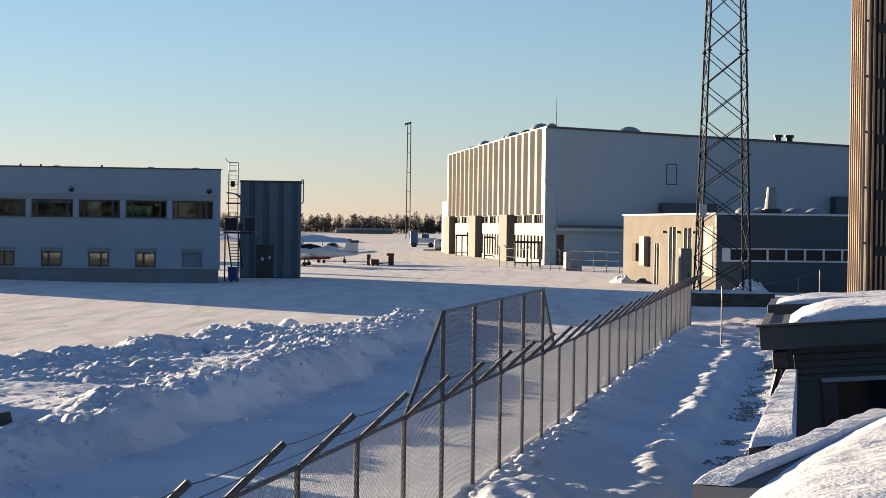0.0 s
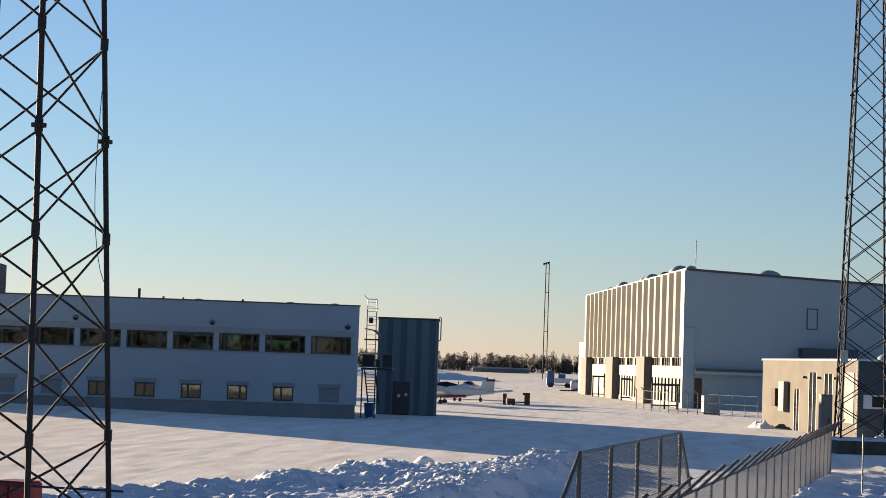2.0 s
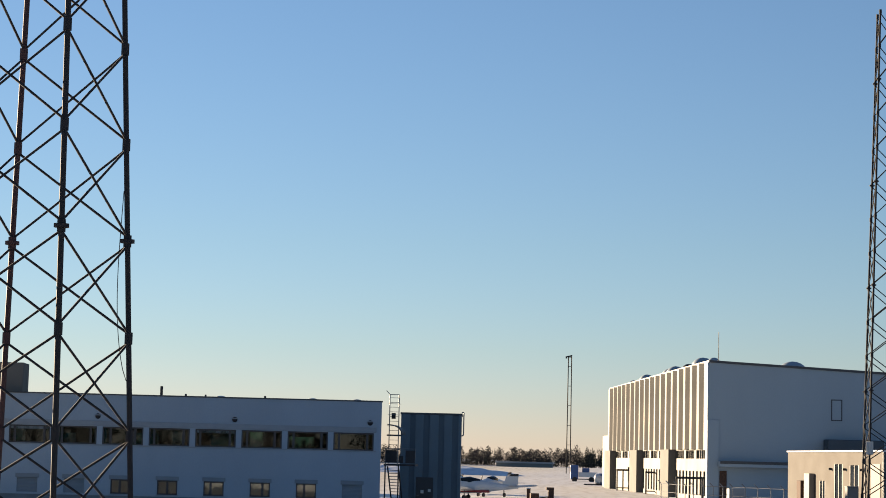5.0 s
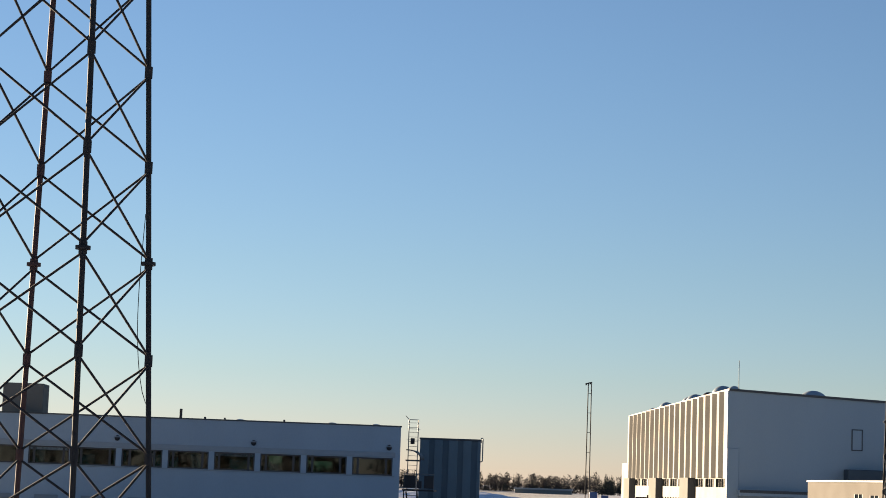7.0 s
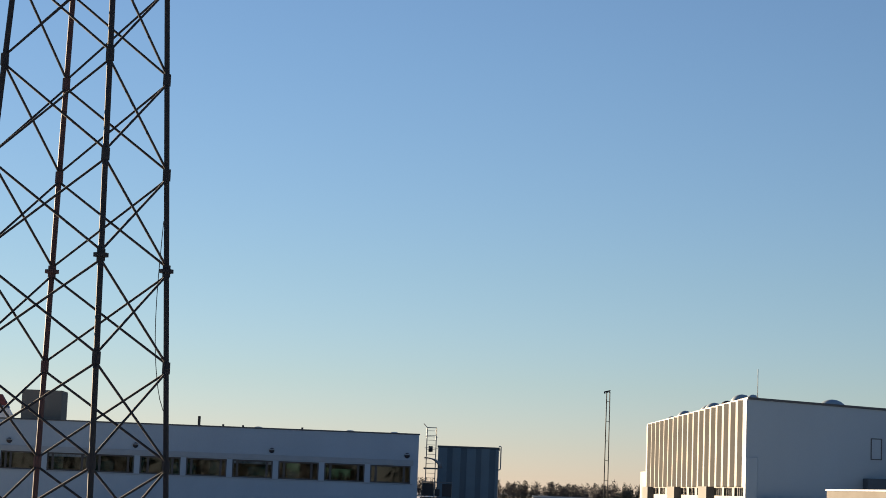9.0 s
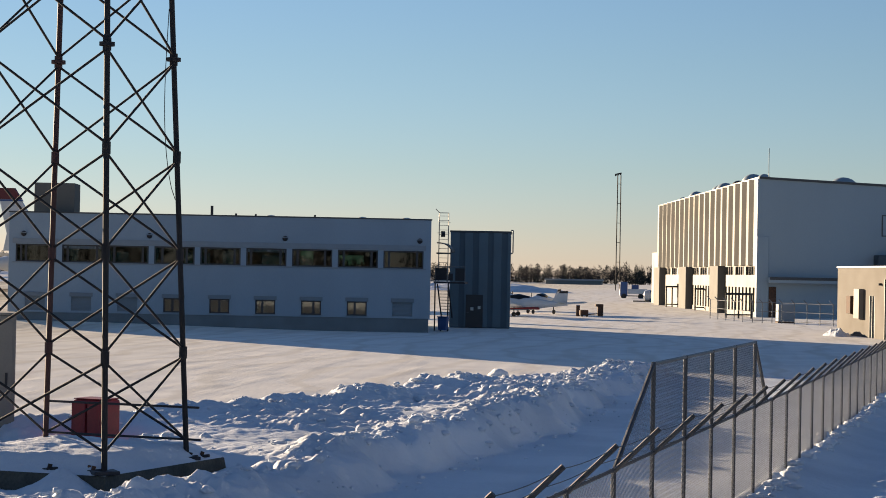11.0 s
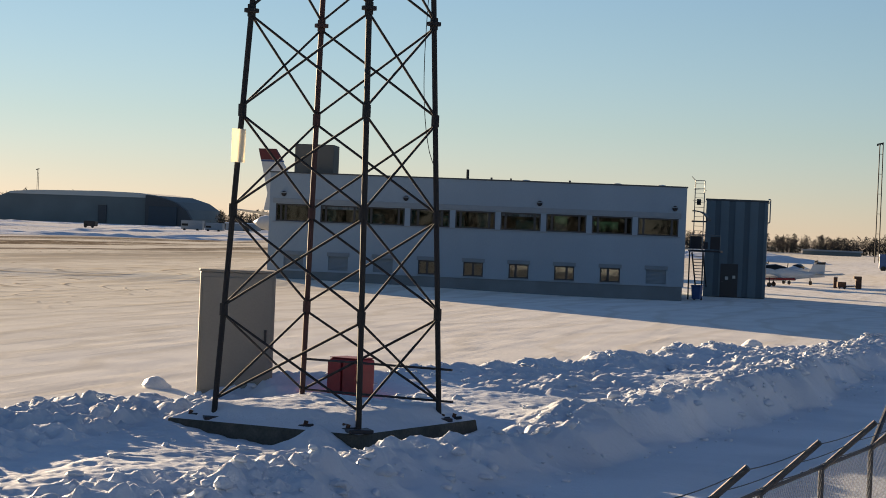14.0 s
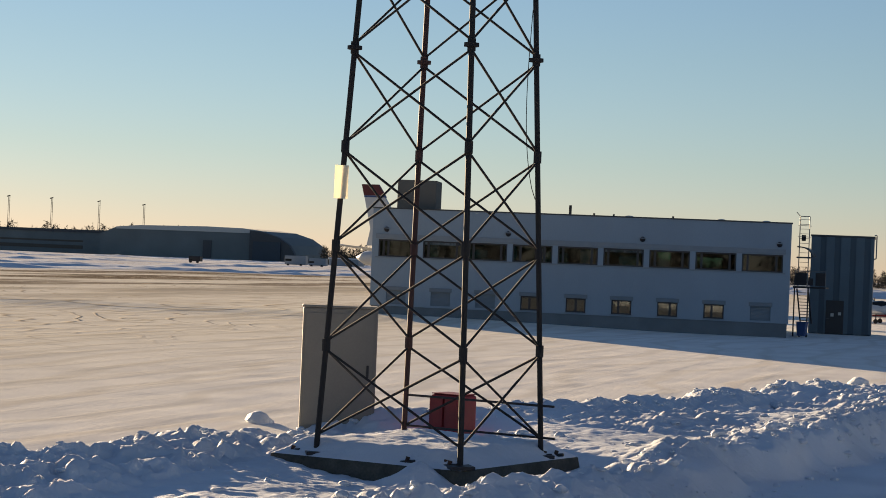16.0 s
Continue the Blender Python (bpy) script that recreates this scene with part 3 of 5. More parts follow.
for i, (x0, x1, z0, z1) in enumerate(lower):
    part("lintel", boxed(x0 - 0.09, x1 + 0.09, -0.07, 0.0, z1, z1 + 0.24, 0.012), SHUTTER, office, "grey roller shutter box")
    if i in (0, 6, 7, 8):
        bm = bmesh.new()
        rows = []
        for k in range(23):
            z, y = z0 + k * (z1 - z0) / 22, 0.1 + 0.012 * (k % 2)
            rows.append((bm.verts.new((x0, y, z)), bm.verts.new((x1, y, z))))
        for (a, c), (d, e) in zip(rows, rows[1:]):
            bm.faces.new((a, c, e, d))
        r = bmesh.ops.extrude_face_region(bm, geom=bm.faces[:])
        bmesh.ops.translate(bm, vec=(0, 0.03, 0), verts=[g for g in r["geom"] if isinstance(g, bmesh.types.BMVert)])
        bmesh.ops.recalc_face_normals(bm, faces=bm.faces)
        part("roller_shutter", bm, SHUTTER, office, "closed grey roller shutter")
    else:
        win = window(office, x0, x1, z0, z1, ((0.5,), (0.4,), (0.62,), (0.35,), (0.5,), (0.45,))[i % 6], pane_mat=CLEAR)
        c0, c1 = ((0.45, 0.95), (0.4, 0.8), (0.05, 0.6), (0.35, 0.95), (0.5, 0.75), (0.1, 0.45))[i % 6]
        part("curtain", boxed(x0 + c0 * 1.24, x0 + c1 * 1.24, 0.2, 0.23, z0 + 0.06, z1 - 0.06 - 0.2 * (i % 2)), BAND, win, "pale curtain behind the pane")
        part("sill", boxed(x0 - 0.05, x1 + 0.05, -0.07, 0.11, z0 - 0.04, z0, 0.01), BAND, win)
for u in (0.7, 9.05, 17.4, 25.1):
    bm = bmesh.new()
    bmesh.ops.create_uvsphere(bm, u_segments=14, v_segments=8, radius=0.17, matrix=pose(OFF_L - u, 0, 5.68))
    bmesh.ops.delete(bm, geom=[v for v in bm.verts if v.co.y > 0.02], context="VERTS")
    lamp = part("wall_lamp", bm, DARK_STEEL, office, "dark round bulkhead lamp", True)
    part("lamp_hood", boxed(OFF_L - u - 0.19, OFF_L - u + 0.19, -0.2, 0.0, 5.72, 5.78, 0.02), BAND, lamp)
part("roof_housing", boxed(1.32, 3.8, 1.0, 3.4, OFF_H - 0.3, 8.88, 0.02), HANGAR_GREY, office, "grey box housing on the roof")
for u, y, r, h in ((13.75, 2.0, 0.09, 0.62), (7.3, 2.5, 0.07, 0.18), (12.3, 3, 0.07, 0.2), (11.0, 2, 0.06, 0.16)):
    x = OFF_L - u
    part("roof_vent", rods([((x, y, OFF_H - 0.3), (x, y, OFF_H + h))], r, 10), DARK_STEEL, office)
for u in (10.1, 4.3, 1.5):
    bm = bmesh.new()
    bmesh.ops.create_uvsphere(bm, u_segments=16, v_segments=8, radius=0.6, matrix=pose(OFF_L - u, 3, OFF_H - 0.3) @ Matrix.Diagonal((1, 1, 0.75, 1)))
    part("roof_dome", bm, BLIND, office, smooth=True)

# ---- stair tower clad in steel, behind the corner ----
tower = thing("stair_tower", pose(-15.8, 132, 0, 0, 0, 4.5), "tall narrow tower clad in grey ribbed steel", "tower")
bm, ribs = bmesh.new(), bmesh.new()
x = 0.0
k = 0
while x < 4.1:
    w = min((0.62, 0.38, 0.55, 0.42)[k % 4], 4.15 - x)
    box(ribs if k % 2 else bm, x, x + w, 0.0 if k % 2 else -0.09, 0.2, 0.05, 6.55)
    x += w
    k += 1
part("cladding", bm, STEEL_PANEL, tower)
part("recessed_cladding", ribs, STEEL_SHADED, tower, "recessed steel strips with shade painted into their colour")
part("core", boxed(0.02, 4.13, 0.2, 4.2, -0.2, 6.5), STEEL_PANEL, tower)
part("cap", boxed(-0.05, 4.2, -0.12, 4.25, 6.55, 6.68, 0.02), ROOF_DARK, tower)
door = part("door", boxed(1.12, 2.3, -0.12, -0.05, 0.03, 2.28, 0.015), FRAME, tower, "dark steel door")
part("notice", boxed(1.45, 1.66, -0.135, -0.121, 1.2, 1.42), BLIND, door, "small pale notice")
part("notice", boxed(1.95, 2.14, -0.135, -0.121, 1.3, 1.5), BLIND, door, "small pale notice")
part("door_handle", rods([((1.2, -0.17, 1.05), (1.34, -0.17, 1.05)), ((1.2, -0.12, 1.05), (1.2, -0.17, 1.05))], 0.015), GALV, door)
part("gutter_pipe", rods([((4.3, -0.03, 6.75), (4.3, -0.03, 5.2)), ((4.3, -0.03, 6.75), (4.15, -0.03, 6.75)), ((4.3, -0.03, 5.2), (4.16, -0.03, 5.15))], 0.04, 8), GALV, tower)

# ---- hangar ----
HANGAR = pose(7.28, 191.8, 0, 0, 0, math.degrees(math.atan2(0.13443, 0.99092)))
hangar = thing("hangar", HANGAR, "large white sheet-clad aircraft hangar with ribbed side", "hangar")
HL, HW = 80.0, 62.0
bm = bmesh.new()
# end wall: the roof falls slowly to the side
vs = [bm.verts.new(p) for p in ((0, 0, 0), (HW, 0, 0), (HW, 0, 10.9), (0, 0, 13.6))]
vb = [bm.verts.new(p) for p in ((0, 0.4, 0), (HW, 0.4, 0), (HW, 0.4, 10.9), (0, 0.4, 13.6))]
bm.faces.new(vs), bm.faces.new(list(reversed(vb)))
for a in range(4):
    b = (a + 1) % 4
    bm.faces.new((vs[b], vs[a], vb[a], vb[b]))
part("end_wall", bm, HANGAR_WHITE, hangar)
bm = bmesh.new()
vs = [bm.verts.new(p) for p in ((0.1, -0.15, 13.6), (HW, -0.15, 10.9), (HW, HL, 10.9), (0.1, HL, 13.6))]
vb = [bm.verts.new(v.co + Vector((0, 0, 0.22))) for v in vs]
bm.faces.new(list(reversed(vs))), bm.faces.new(vb)
for a in range(4):
    b = (a + 1) % 4
    bm.faces.new((vs[a], vs[b], vb[b], vb[a]))
part("roof", bm, ROOF_DARK, hangar)
part("back_wall", boxed(0.3, HW, HL - 0.4, HL, 0, 10.9), HANGAR_WHITE, hangar)
part("far_wall", boxed(HW - 0.4, HW, 0.4, HL - 0.4, 0, 10.9), HANGAR_WHITE, hangar)
part("upper_side_wall", boxed(0.0, 0.4, 0.4, HL - 0.4, 5.15, 13.6), HANGAR_FIN, hangar)
fin = None
for k in range(18):
    y = 2.1 + k * 4.25
    if fin is None:
        bm = bmesh.new()
        v = [bm.verts.new(p) for p in ((0, 0, 5.1), (-0.4, 0.62, 5.1), (-0.4, 0.8, 5.1), (0, 4.2, 5.1))]
        f = bm.faces.new(v)
        r = bmesh.ops.extrude_face_region(bm, geom=[f])
        bmesh.ops.translate(bm, vec=(0, 0, 8.5), verts=[g for g in r["geom"] if isinstance(g, bmesh.types.BMVert)])
        bmesh.ops.recalc_face_normals(bm, faces=bm.faces)
        fin = part("wall_fin", bm, HANGAR_FIN, hangar, "cream folded sheet fin")
        fin.matrix_basis = pose(0, y, 0)
    else:
        again(fin, pose(0, y, 0.0))
for y0, y1 in ((19.8, 25.8), (45, 51.3), (71, 77)):
    part("pier", boxed(-0.75, 0.3, y0, y1, 0, 5.1, 0.02), HANGAR_GREY, hangar, "grey concrete pier")
for y0, y1 in ((0.4, 19.8), (25.8, 45), (51.3, 71)):
    span = y1 - y0
    n = 3
    holes = []
    for k in range(n):
        holes.append((y0 + span * (k + 0.1) / n, y0 + span * (k + 0.9) / n, 4.15, 5.0))
    low_n = 9
    for k in range(low_n):
        holes.append((y0 + span * (k + 0.2) / low_n, y0 + span * (k + 0.72) / low_n, 0.5, 2.9))
    if y0 > 50:
        holes = holes[:3] + [(y0 + 4, y0 + 7, 1.2, 3.0)]
    bm = bmesh.new()
    wall(bm, y0, y1, 0, 5.15, 0, 0.3, holes)
    bmesh.ops.transform(bm, matrix=Matrix(((0, 1, 0, 0), (1, 0, 0, 0), (0, 0, 1, 0), (0, 0, 0, 1))), verts=bm.verts)
    bmesh.ops.reverse_faces(bm, faces=bm.faces)
    lowwall = part("lower_side_wall", bm, HANGAR_FIN, hangar)
    for h in holes:
        win = part("window", boxed(0.24, 0.27, h[0], h[1], h[2], h[3]), GLASS, lowwall)
        for q in range(1, 4 if h[2] > 4 else 2):
            yy = h[0] + (h[1] - h[0]) * q / (4 if h[2] > 4 else 2)
            part("glazing_bar", boxed(0.1, 0.24, yy - 0.06, yy + 0.06, h[2], h[3]), FRAME, lowwall)
part("corner_panel", boxed(0.0, 1.15, -0.12, -0.004, 0, 7.95, 0.02), HANGAR_WHITE, hangar)
part("awning", boxed(1.1, 12.5, -1.2, -0.004, 3.4, 3.95, 0.03), HANGAR_WHITE, hangar, "flat white canopy along the end wall")
part("awning_edge", boxed(1.1, 12.5, -1.25, -1.2, 3.7, 3.98), ROOF_DARK, hangar)
part("end_door", boxed(1.25, 1.95, -0.1, -0.004, 0, 3.0, 0.02), RUST, hangar, "dark red-brown door")
hatch = part("wall_hatch", boxed(12.35, 13.25, -0.04, -0.004, 8.25, 10.15, 0.01), HANGAR_WHITE, hangar, "closed white wall hatch")
for x0, x1, z0, z1 in ((12.25, 12.35, 8.15, 10.25), (13.25, 13.35, 8.15, 10.25), (12.35, 13.25, 8.15, 8.25), (12.35, 13.25, 10.15, 10.25)):
    part("hatch_frame", boxed(x0, x1, -0.06, -0.004, z0, z1), ROOF_DARK, hatch, "dark frame")
part("roof_plant", boxed(11.5, 17.0, -2.0, -0.004, 4.9, 6.3, 0.05), DARK_PANEL, hangar)
part("roof_plant", boxed(29.2, 31.5, -2.0, -0.004, 5.5, 7.2, 0.05), DARK_PANEL, hangar)
for x, y, r in ((9.7, 6, 1.5),):
    bm = bmesh.new()
    bmesh.ops.create_uvsphere(bm, u_segments=20, v_segments=10, radius=r, matrix=pose(x, y, 13.1) @ Matrix.Diagonal((1, 1, 0.75, 1)))
    part("roof_dome", bm, HANGAR_WHITE, hangar, smooth=True)
for x in (24.9, 26.1):
    vent = part("roof_vent", rods([((x, 4, 12.2), (x, 4, 13.4))], 0.35, 12), DARK_STEEL, hangar)
    part("vent_cowl", rods([((x, 4, 13.3), (x, 4, 13.55))], 0.5, 12), DARK_STEEL, vent)
part("antenna", rods([((1.6, 3, 13.5), (1.6, 3, 16.8))], 0.035), DARK_STEEL, hangar)
for y, r, h in ((4.5, 0.7, 0.9), (11, 1.2, 0.8), (20, 0.8, 0.9), (29, 1.1, 0.8), (33, 1.0, 0.8), (52, 1.0, 0.9), (64, 0.8, 0.8)):
    bm = bmesh.new()
    bmesh.ops.create_uvsphere(bm, u_segments=16, v_segments=8, radius=r, matrix=pose(1.4, y, 13.7) @ Matrix.Diagonal((1, 1, h, 1)))
    part("roof_dome", bm, HANGAR_WHITE if y != 20 else DARK_STEEL, hangar, smooth=True)
part("side_annexe", boxed(0.4, 8, HL, HL + 9, 0, 7.3, 0.05), HANGAR_FIN, hangar, "cream annexe at the hangar's end")

# ---- low utility building ----
UTIL = pose(14.6, 115, 0, 0, 0, math.degrees(math.atan2(0.15883, 0.98731)))
util = thing("utility_building", UTIL, "low flat-roofed utility building in tan render and dark cladding", "building")
tall = [(9.0, 10.9, 0.0, 3.85), (5.3, 7.3, 0.0, 3.8), (13.2, 14.6, 0.0, 2.75)]
bm = bmesh.new()
wall(bm, 0, 23.3, 0, 4.6, 0, 0.3, tall)
bmesh.ops.transform(bm, matrix=Matrix(((0, 1, 0, 0), (1, 0, 0, 0), (0, 0, 1, 0), (0, 0, 0, 1))), verts=bm.verts)
bmesh.ops.reverse_faces(bm, faces=bm.faces)
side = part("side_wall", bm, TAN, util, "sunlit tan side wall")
for y0, y1, z0, z1 in tall:
    win = part("door", boxed(0.03, 0.08, y0, y1, z0, z1), GLASS, side, "dark glazed door")
    for yy in (y0, (y0 + y1) / 2 - 0.05, y1 - 0.1):
        part("door_frame", boxed(0.0, 0.03, yy, yy + 0.1, z0, z1), FRAME, win)
wins = [(0.9 + k * 1.16, 0.9 + k * 1.16 + 1.02, 1.92, 2.55) for k in range(9)]
bm = bmesh.new()
wall(bm, 0.0, 17, 0, 4.6, -0.02, 0.28, wins)
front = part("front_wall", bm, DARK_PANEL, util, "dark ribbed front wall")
part("window_band", boxed(0.35, 11.6, -0.06, -0.024, 1.82, 1.92), WHITE_PAINT, front)
part("window_band", boxed(0.35, 11.6, -0.06, -0.024, 2.55, 2.63), WHITE_PAINT, front)
part("white_panel", boxed(0.35, 0.86, -0.05, -0.024, 1.92, 2.55), WHITE_PAINT, front)
for h in wins:
    win = part("window", boxed(h[0], h[1], 0.08, 0.1, h[2], h[3]), GLASS, front)
    part("mullion", boxed(h[1], h[1] + 0.14, -0.05, -0.024, 1.92, 2.55), WHITE_PAINT, win)
part("back_wall", boxed(0.3, 17, 23.0, 23.3, 0, 4.6), TAN, util)
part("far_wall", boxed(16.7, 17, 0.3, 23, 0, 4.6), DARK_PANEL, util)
part("roof", boxed(-0.08, 17.08, -0.1, 23.38, 4.6, 4.72, 0.02), WHITE_PAINT, util, "snow-dusted white roof edge")
for x in (2.45, 3.5, 4.35, 5.6, 6.9):
    bm = bmesh.new()
    bmesh.ops.create_uvsphere(bm, u_segments=18, v_segments=9, radius=0.66, matrix=pose(x, 2.2, 4.7) @ Matrix.Diagonal((1, 1, 0.62, 1)))
    part("rooflight", bm, BAND, util, "domed rooflight", True)
vent = part("vent_stack", rods([((3.75, 1.2, 4.7), (3.75, 1.2, 5.0))], 0.6, 12), DARK_STEEL, util)
bm = bmesh.new()
rod(bm, (3.75, 1.2, 5.0), (3.75, 1.2, 6.3), 0.42, 14, 0.27)
part("vent_cone", bm, SHUTTER, vent, "grey tapered vent")
part("pale_panel", boxed(-0.03, -0.004, 0.7, 2.6, 0.9, 3.9), HANGAR_FIN, util, "cream panel on the side wall")
part("switch_box", boxed(-0.35, -0.004, 16.0, 17.4, 1.2, 3.2, 0.03), CABINET, util)
part("switch_box", boxed(-0.3, -0.004, 18.5, 19.6, 1.5, 2.7, 0.03), RUST, util)
for y in (4.4, 8.2, 11.6):
    part("wall_lamp", boxed(-0.22, -0.004, y - 0.04, y + 0.04, 3.45, 3.6, 0.01), DARK_STEEL, util)
part("downpipe", rods([((-0.08, 3.6, 0.1), (-0.08, 3.6, 4.6))], 0.05, 8), GALV, util)

# ---- lattice masts ----
MAST_R, MAST_TAPER = 1.92, 35.14  # half diagonal at the foot; height at which the legs would meet


def lattice_mast(m, label, top, step, leg_r, brace_r, red_leg, radius=MAST_R, taper=MAST_TAPER):
    mast = thing("lattice_mast", m, label, "mast", "lattice masts")

    def corner(k, z):
        r = radius * (1 - z / taper)
        a = math.radians(90 * k)
        return Vector((r * math.cos(a), r * math.sin(a), z))

    levels = [0.0] + [step * (i + 0.94) for i in range(int(top / step))]
    for k in range(4):
        mat = MAST_RED if k == red_leg else MAST_STEEL
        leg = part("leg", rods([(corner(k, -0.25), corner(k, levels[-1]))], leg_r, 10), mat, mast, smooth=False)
        for i, z in enumerate(levels[1:]):
            c = corner(k, z)
            part("joint_plate", rods([(c - Vector((0, 0, 0.1)), c + Vector((0, 0, 0.1)))], leg_r * 1.45, 8), mat, leg)
            if i % 3 == 0 and i:
                part("flange", rods([(c - Vector((0, 0, 0.03)), c + Vector((0, 0, 0.03)))], leg_r * 2.6, 10), mat, leg, "bolted leg flange")
        part("base_plate", boxed(corner(k, 0).x - 0.2, corner(k, 0).x + 0.2, corner(k, 0).y - 0.2, corner(k, 0).y + 0.2, -0.26, -0.2, 0.01), DARK_STEEL, leg)
    for k in range(4):
        for i, (a, b) in enumerate(zip(levels, levels[1:])):
            n = (k + 1) % 4
            lo, hi = a + 0.045 * step, b - 0.045 * step
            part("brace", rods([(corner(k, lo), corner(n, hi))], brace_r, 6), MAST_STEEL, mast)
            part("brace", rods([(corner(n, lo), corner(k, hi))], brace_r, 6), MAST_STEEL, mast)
    return mast, corner


MAST_AT = (-9.81, 30.79)
# nearest leg A at local angle 0
turn_a = -57.88
mast, mast_corner = lattice_mast(pose(*MAST_AT, 0.73, 0, 0, turn_a), "tall dark lattice mast with crossed braces on concrete footings", 20.5, 1.637, 0.048, 0.022, 2)
part("sign_plate", boxed(-0.006, 0.006, -0.12, 0.12, 3.95, 4.5, 0.002), SIGN, mast, "pale yellow plate on the mast leg").matrix_basis = Matrix.Translation((*(mast_corner(3, 4.2).xy), 0)) @ pose(0.1, -0.03, 0, 0, 0, 10)
# loose cable beside one leg
bm = tube([mast_corner(1, z) + Vector((-0.53, -0.85, 0)) * (0.05 + 0.14 * math.sin(math.pi * ((z - 4.1) / 3.2) ** 0.7)) for z in np.linspace(4.1, 7.3, 18).tolist()], 0.007)
part("cable", bm, RUBBER, mast, "thin loose black cable")
for z in (0.08, 0.62):
    c, b = mast_corner(1, z), mast_corner(2, z)
    part("cable_tray", rods([(c + (c - b) * 0.1, b + (b - c) * 0.02)], 0.02, 6), DARK_STEEL, mast)

m2, corner2 = lattice_mast(pose(12.45, 95.6, 0.68, 0, 0, 45.5), "tall dark lattice mast on a concrete base by the utility building", 26.0, 1.7, 0.05, 0.024, 9, 1.74, 45.0)

c = corner2(2, 4.0)
part("junction_box", boxed(c.x - 0.13, c.x + 0.13, c.y - 0.13, c.y + 0.13, 3.62, 4.25, 0.02), BLIND, m2, "cream box on the mast leg")

# ---- footings, cabinets, container by the mast ----
SLAB_A, SLAB_B = Vector((-0.98, 0.19, 0)).normalized(), Vector((0.27, 0.96, 0)).normalized()


def mast_slab():
    """The square concrete slab under the mast with battered sides, under a dome of drifted snow."""
    base = thing("concrete_footing", pose(-8.72, 28.98, 0), "weathered square concrete mast footing half buried in snow", "footing")
    la, lb = 3.55, 3.75

    def at(u, v, z):
        return SLAB_A * u + SLAB_B * v + Vector((0, 0, z))

    bm = bmesh.new()
    top = [bm.verts.new(at(u, v, 0.46)) for u, v in ((0, 0), (la, 0), (la, lb), (0, lb))]
    low = [bm.verts.new(at(u, v, -0.3)) for u, v in ((-0.12, -0.12), (la + 0.12, -0.12), (la + 0.12, lb + 0.12), (-0.12, lb + 0.12))]
    bm.faces.new(top), bm.faces.new(list(reversed(low)))
    for i in range(4):
        j = (i + 1) % 4
        bm.faces.new((low[i], low[j], top[j], top[i]))
    bmesh.ops.recalc_face_normals(bm, faces=bm.faces)
    bmesh.ops.bevel(bm, geom=bm.edges[:], offset=0.025, segments=2, profile=0.5, affect="EDGES")
    part("block", bm, CONCRETE, base)
    bm = bmesh.new()
    n = 60
    rows = []
    for i in range(n + 1):
        row = []
        for j in range(n + 1):
            u, v = i / n, j / n
            edge = min(u, 1 - u, v, 1 - v)
            p = at(u * la, v * lb, 0)
            w = min(1, edge / 0.13)
            lift = 0.03 + 0.24 * (w * w * (3 - 2 * w)) + w * (0.05 * noise.noise(p * 0.9) + 0.03 * noise.noise(p * 3.1)) + 0.012 * noise.noise(p * 8)
            p.z = 0.455 + lift * min(1, edge / 0.02 + 0.05)
            row.append(bm.verts.new(p))
        rows.append(row)
    for r0, r1 in zip(rows, rows[1:]):
        for k in range(n):
            bm.faces.new((r0[k], r1[k], r1[k + 1], r0[k + 1]))
    bmesh.ops.recalc_face_normals(bm, faces=bm.faces)
    part("snow_cap", bm, SNOW, base, "drifted snow on the footing", True)
    for u, v in ((0.3, 0.12), (0.42, 0.2), (0.2, 2.9), (0.12, 3.15), (3.25, 0.15), (3.05, 0.25), (1.05, 0.1)):
        c = at(u, v, 0.5)
        part("anchor_bolt", rods([(c - Vector((0, 0, 0.05)), c + Vector((0.03, 0.02, 0.09)))], 0.035, 8), RUST, base)
        part("iron_stub", rods([(c + Vector((-0.17, 0.05, -0.02)), c + Vector((0.16, -0.04, 0.03)))], 0.028, 6), DARK_STEEL, base)


mast_slab()


def cabinet(m, w, d, h, label):
    c = thing("equipment_cabinet", m, label, "cabinet", "equipment cabinets")
    part("body", boxed(0, w, 0, d, -0.3, h, 0.03), CABINET, c)
    part("lid", boxed(-0.02, w + 0.02, -0.02, d + 0.02, h, h + 0.05, 0.02), CABINET, c)
    dr = part("door", boxed(0.06, w - 0.06, -0.02, -0.003, 0.15, h - 0.1, 0.008), CABINET, c)
    part("latch", boxed(w - 0.2, w - 0.15, -0.045, -0.02, h * 0.45, h * 0.55, 0.008), DARK_STEEL, dr)
    return c


cabinet(pose(-14.29, 36.1, 0.2, 0, 0, 22), 1.5, 1.0, 2.5, "tall beige weatherproof equipment cabinet beside the mast")
cabinet(pose(10.52, 96.6, 0.2, 0, 0, 6), 0.56, 0.6, 2.5, "tall grey-beige equipment cabinet by the far mast")

red = thing("red_container", pose(-11.62, 36.3, 0.24, 0, 0, -18), "faded red ribbed plastic container standing in the snow", "container")
bm = boxed(0, 0.72, 0, 0.6, -0.1, 0.88, 0.06)
part("body", bm, RED_PAINT, red)
for x in (0.0, 0.36):
    part("rib", boxed(x + 0.015, x + 0.34, -0.05, -0.003, 0.04, 0.84, 0.03), RED_PAINT, red)
part("lid", boxed(0.02, 0.7, 0.02, 0.58, 0.882, 0.9, 0.006), RED_PAINT, red)

base2 = thing("concrete_footing", pose(12.6, 95.0, 0, 0, 0, 8), "dark square concrete mast footing above the snow", "footing")
bm = boxed(-2.0, 1.9, -1.9, 2.0, -0.2, 0.62, 0.05)
part("block", bm, CONCRETE, base2)
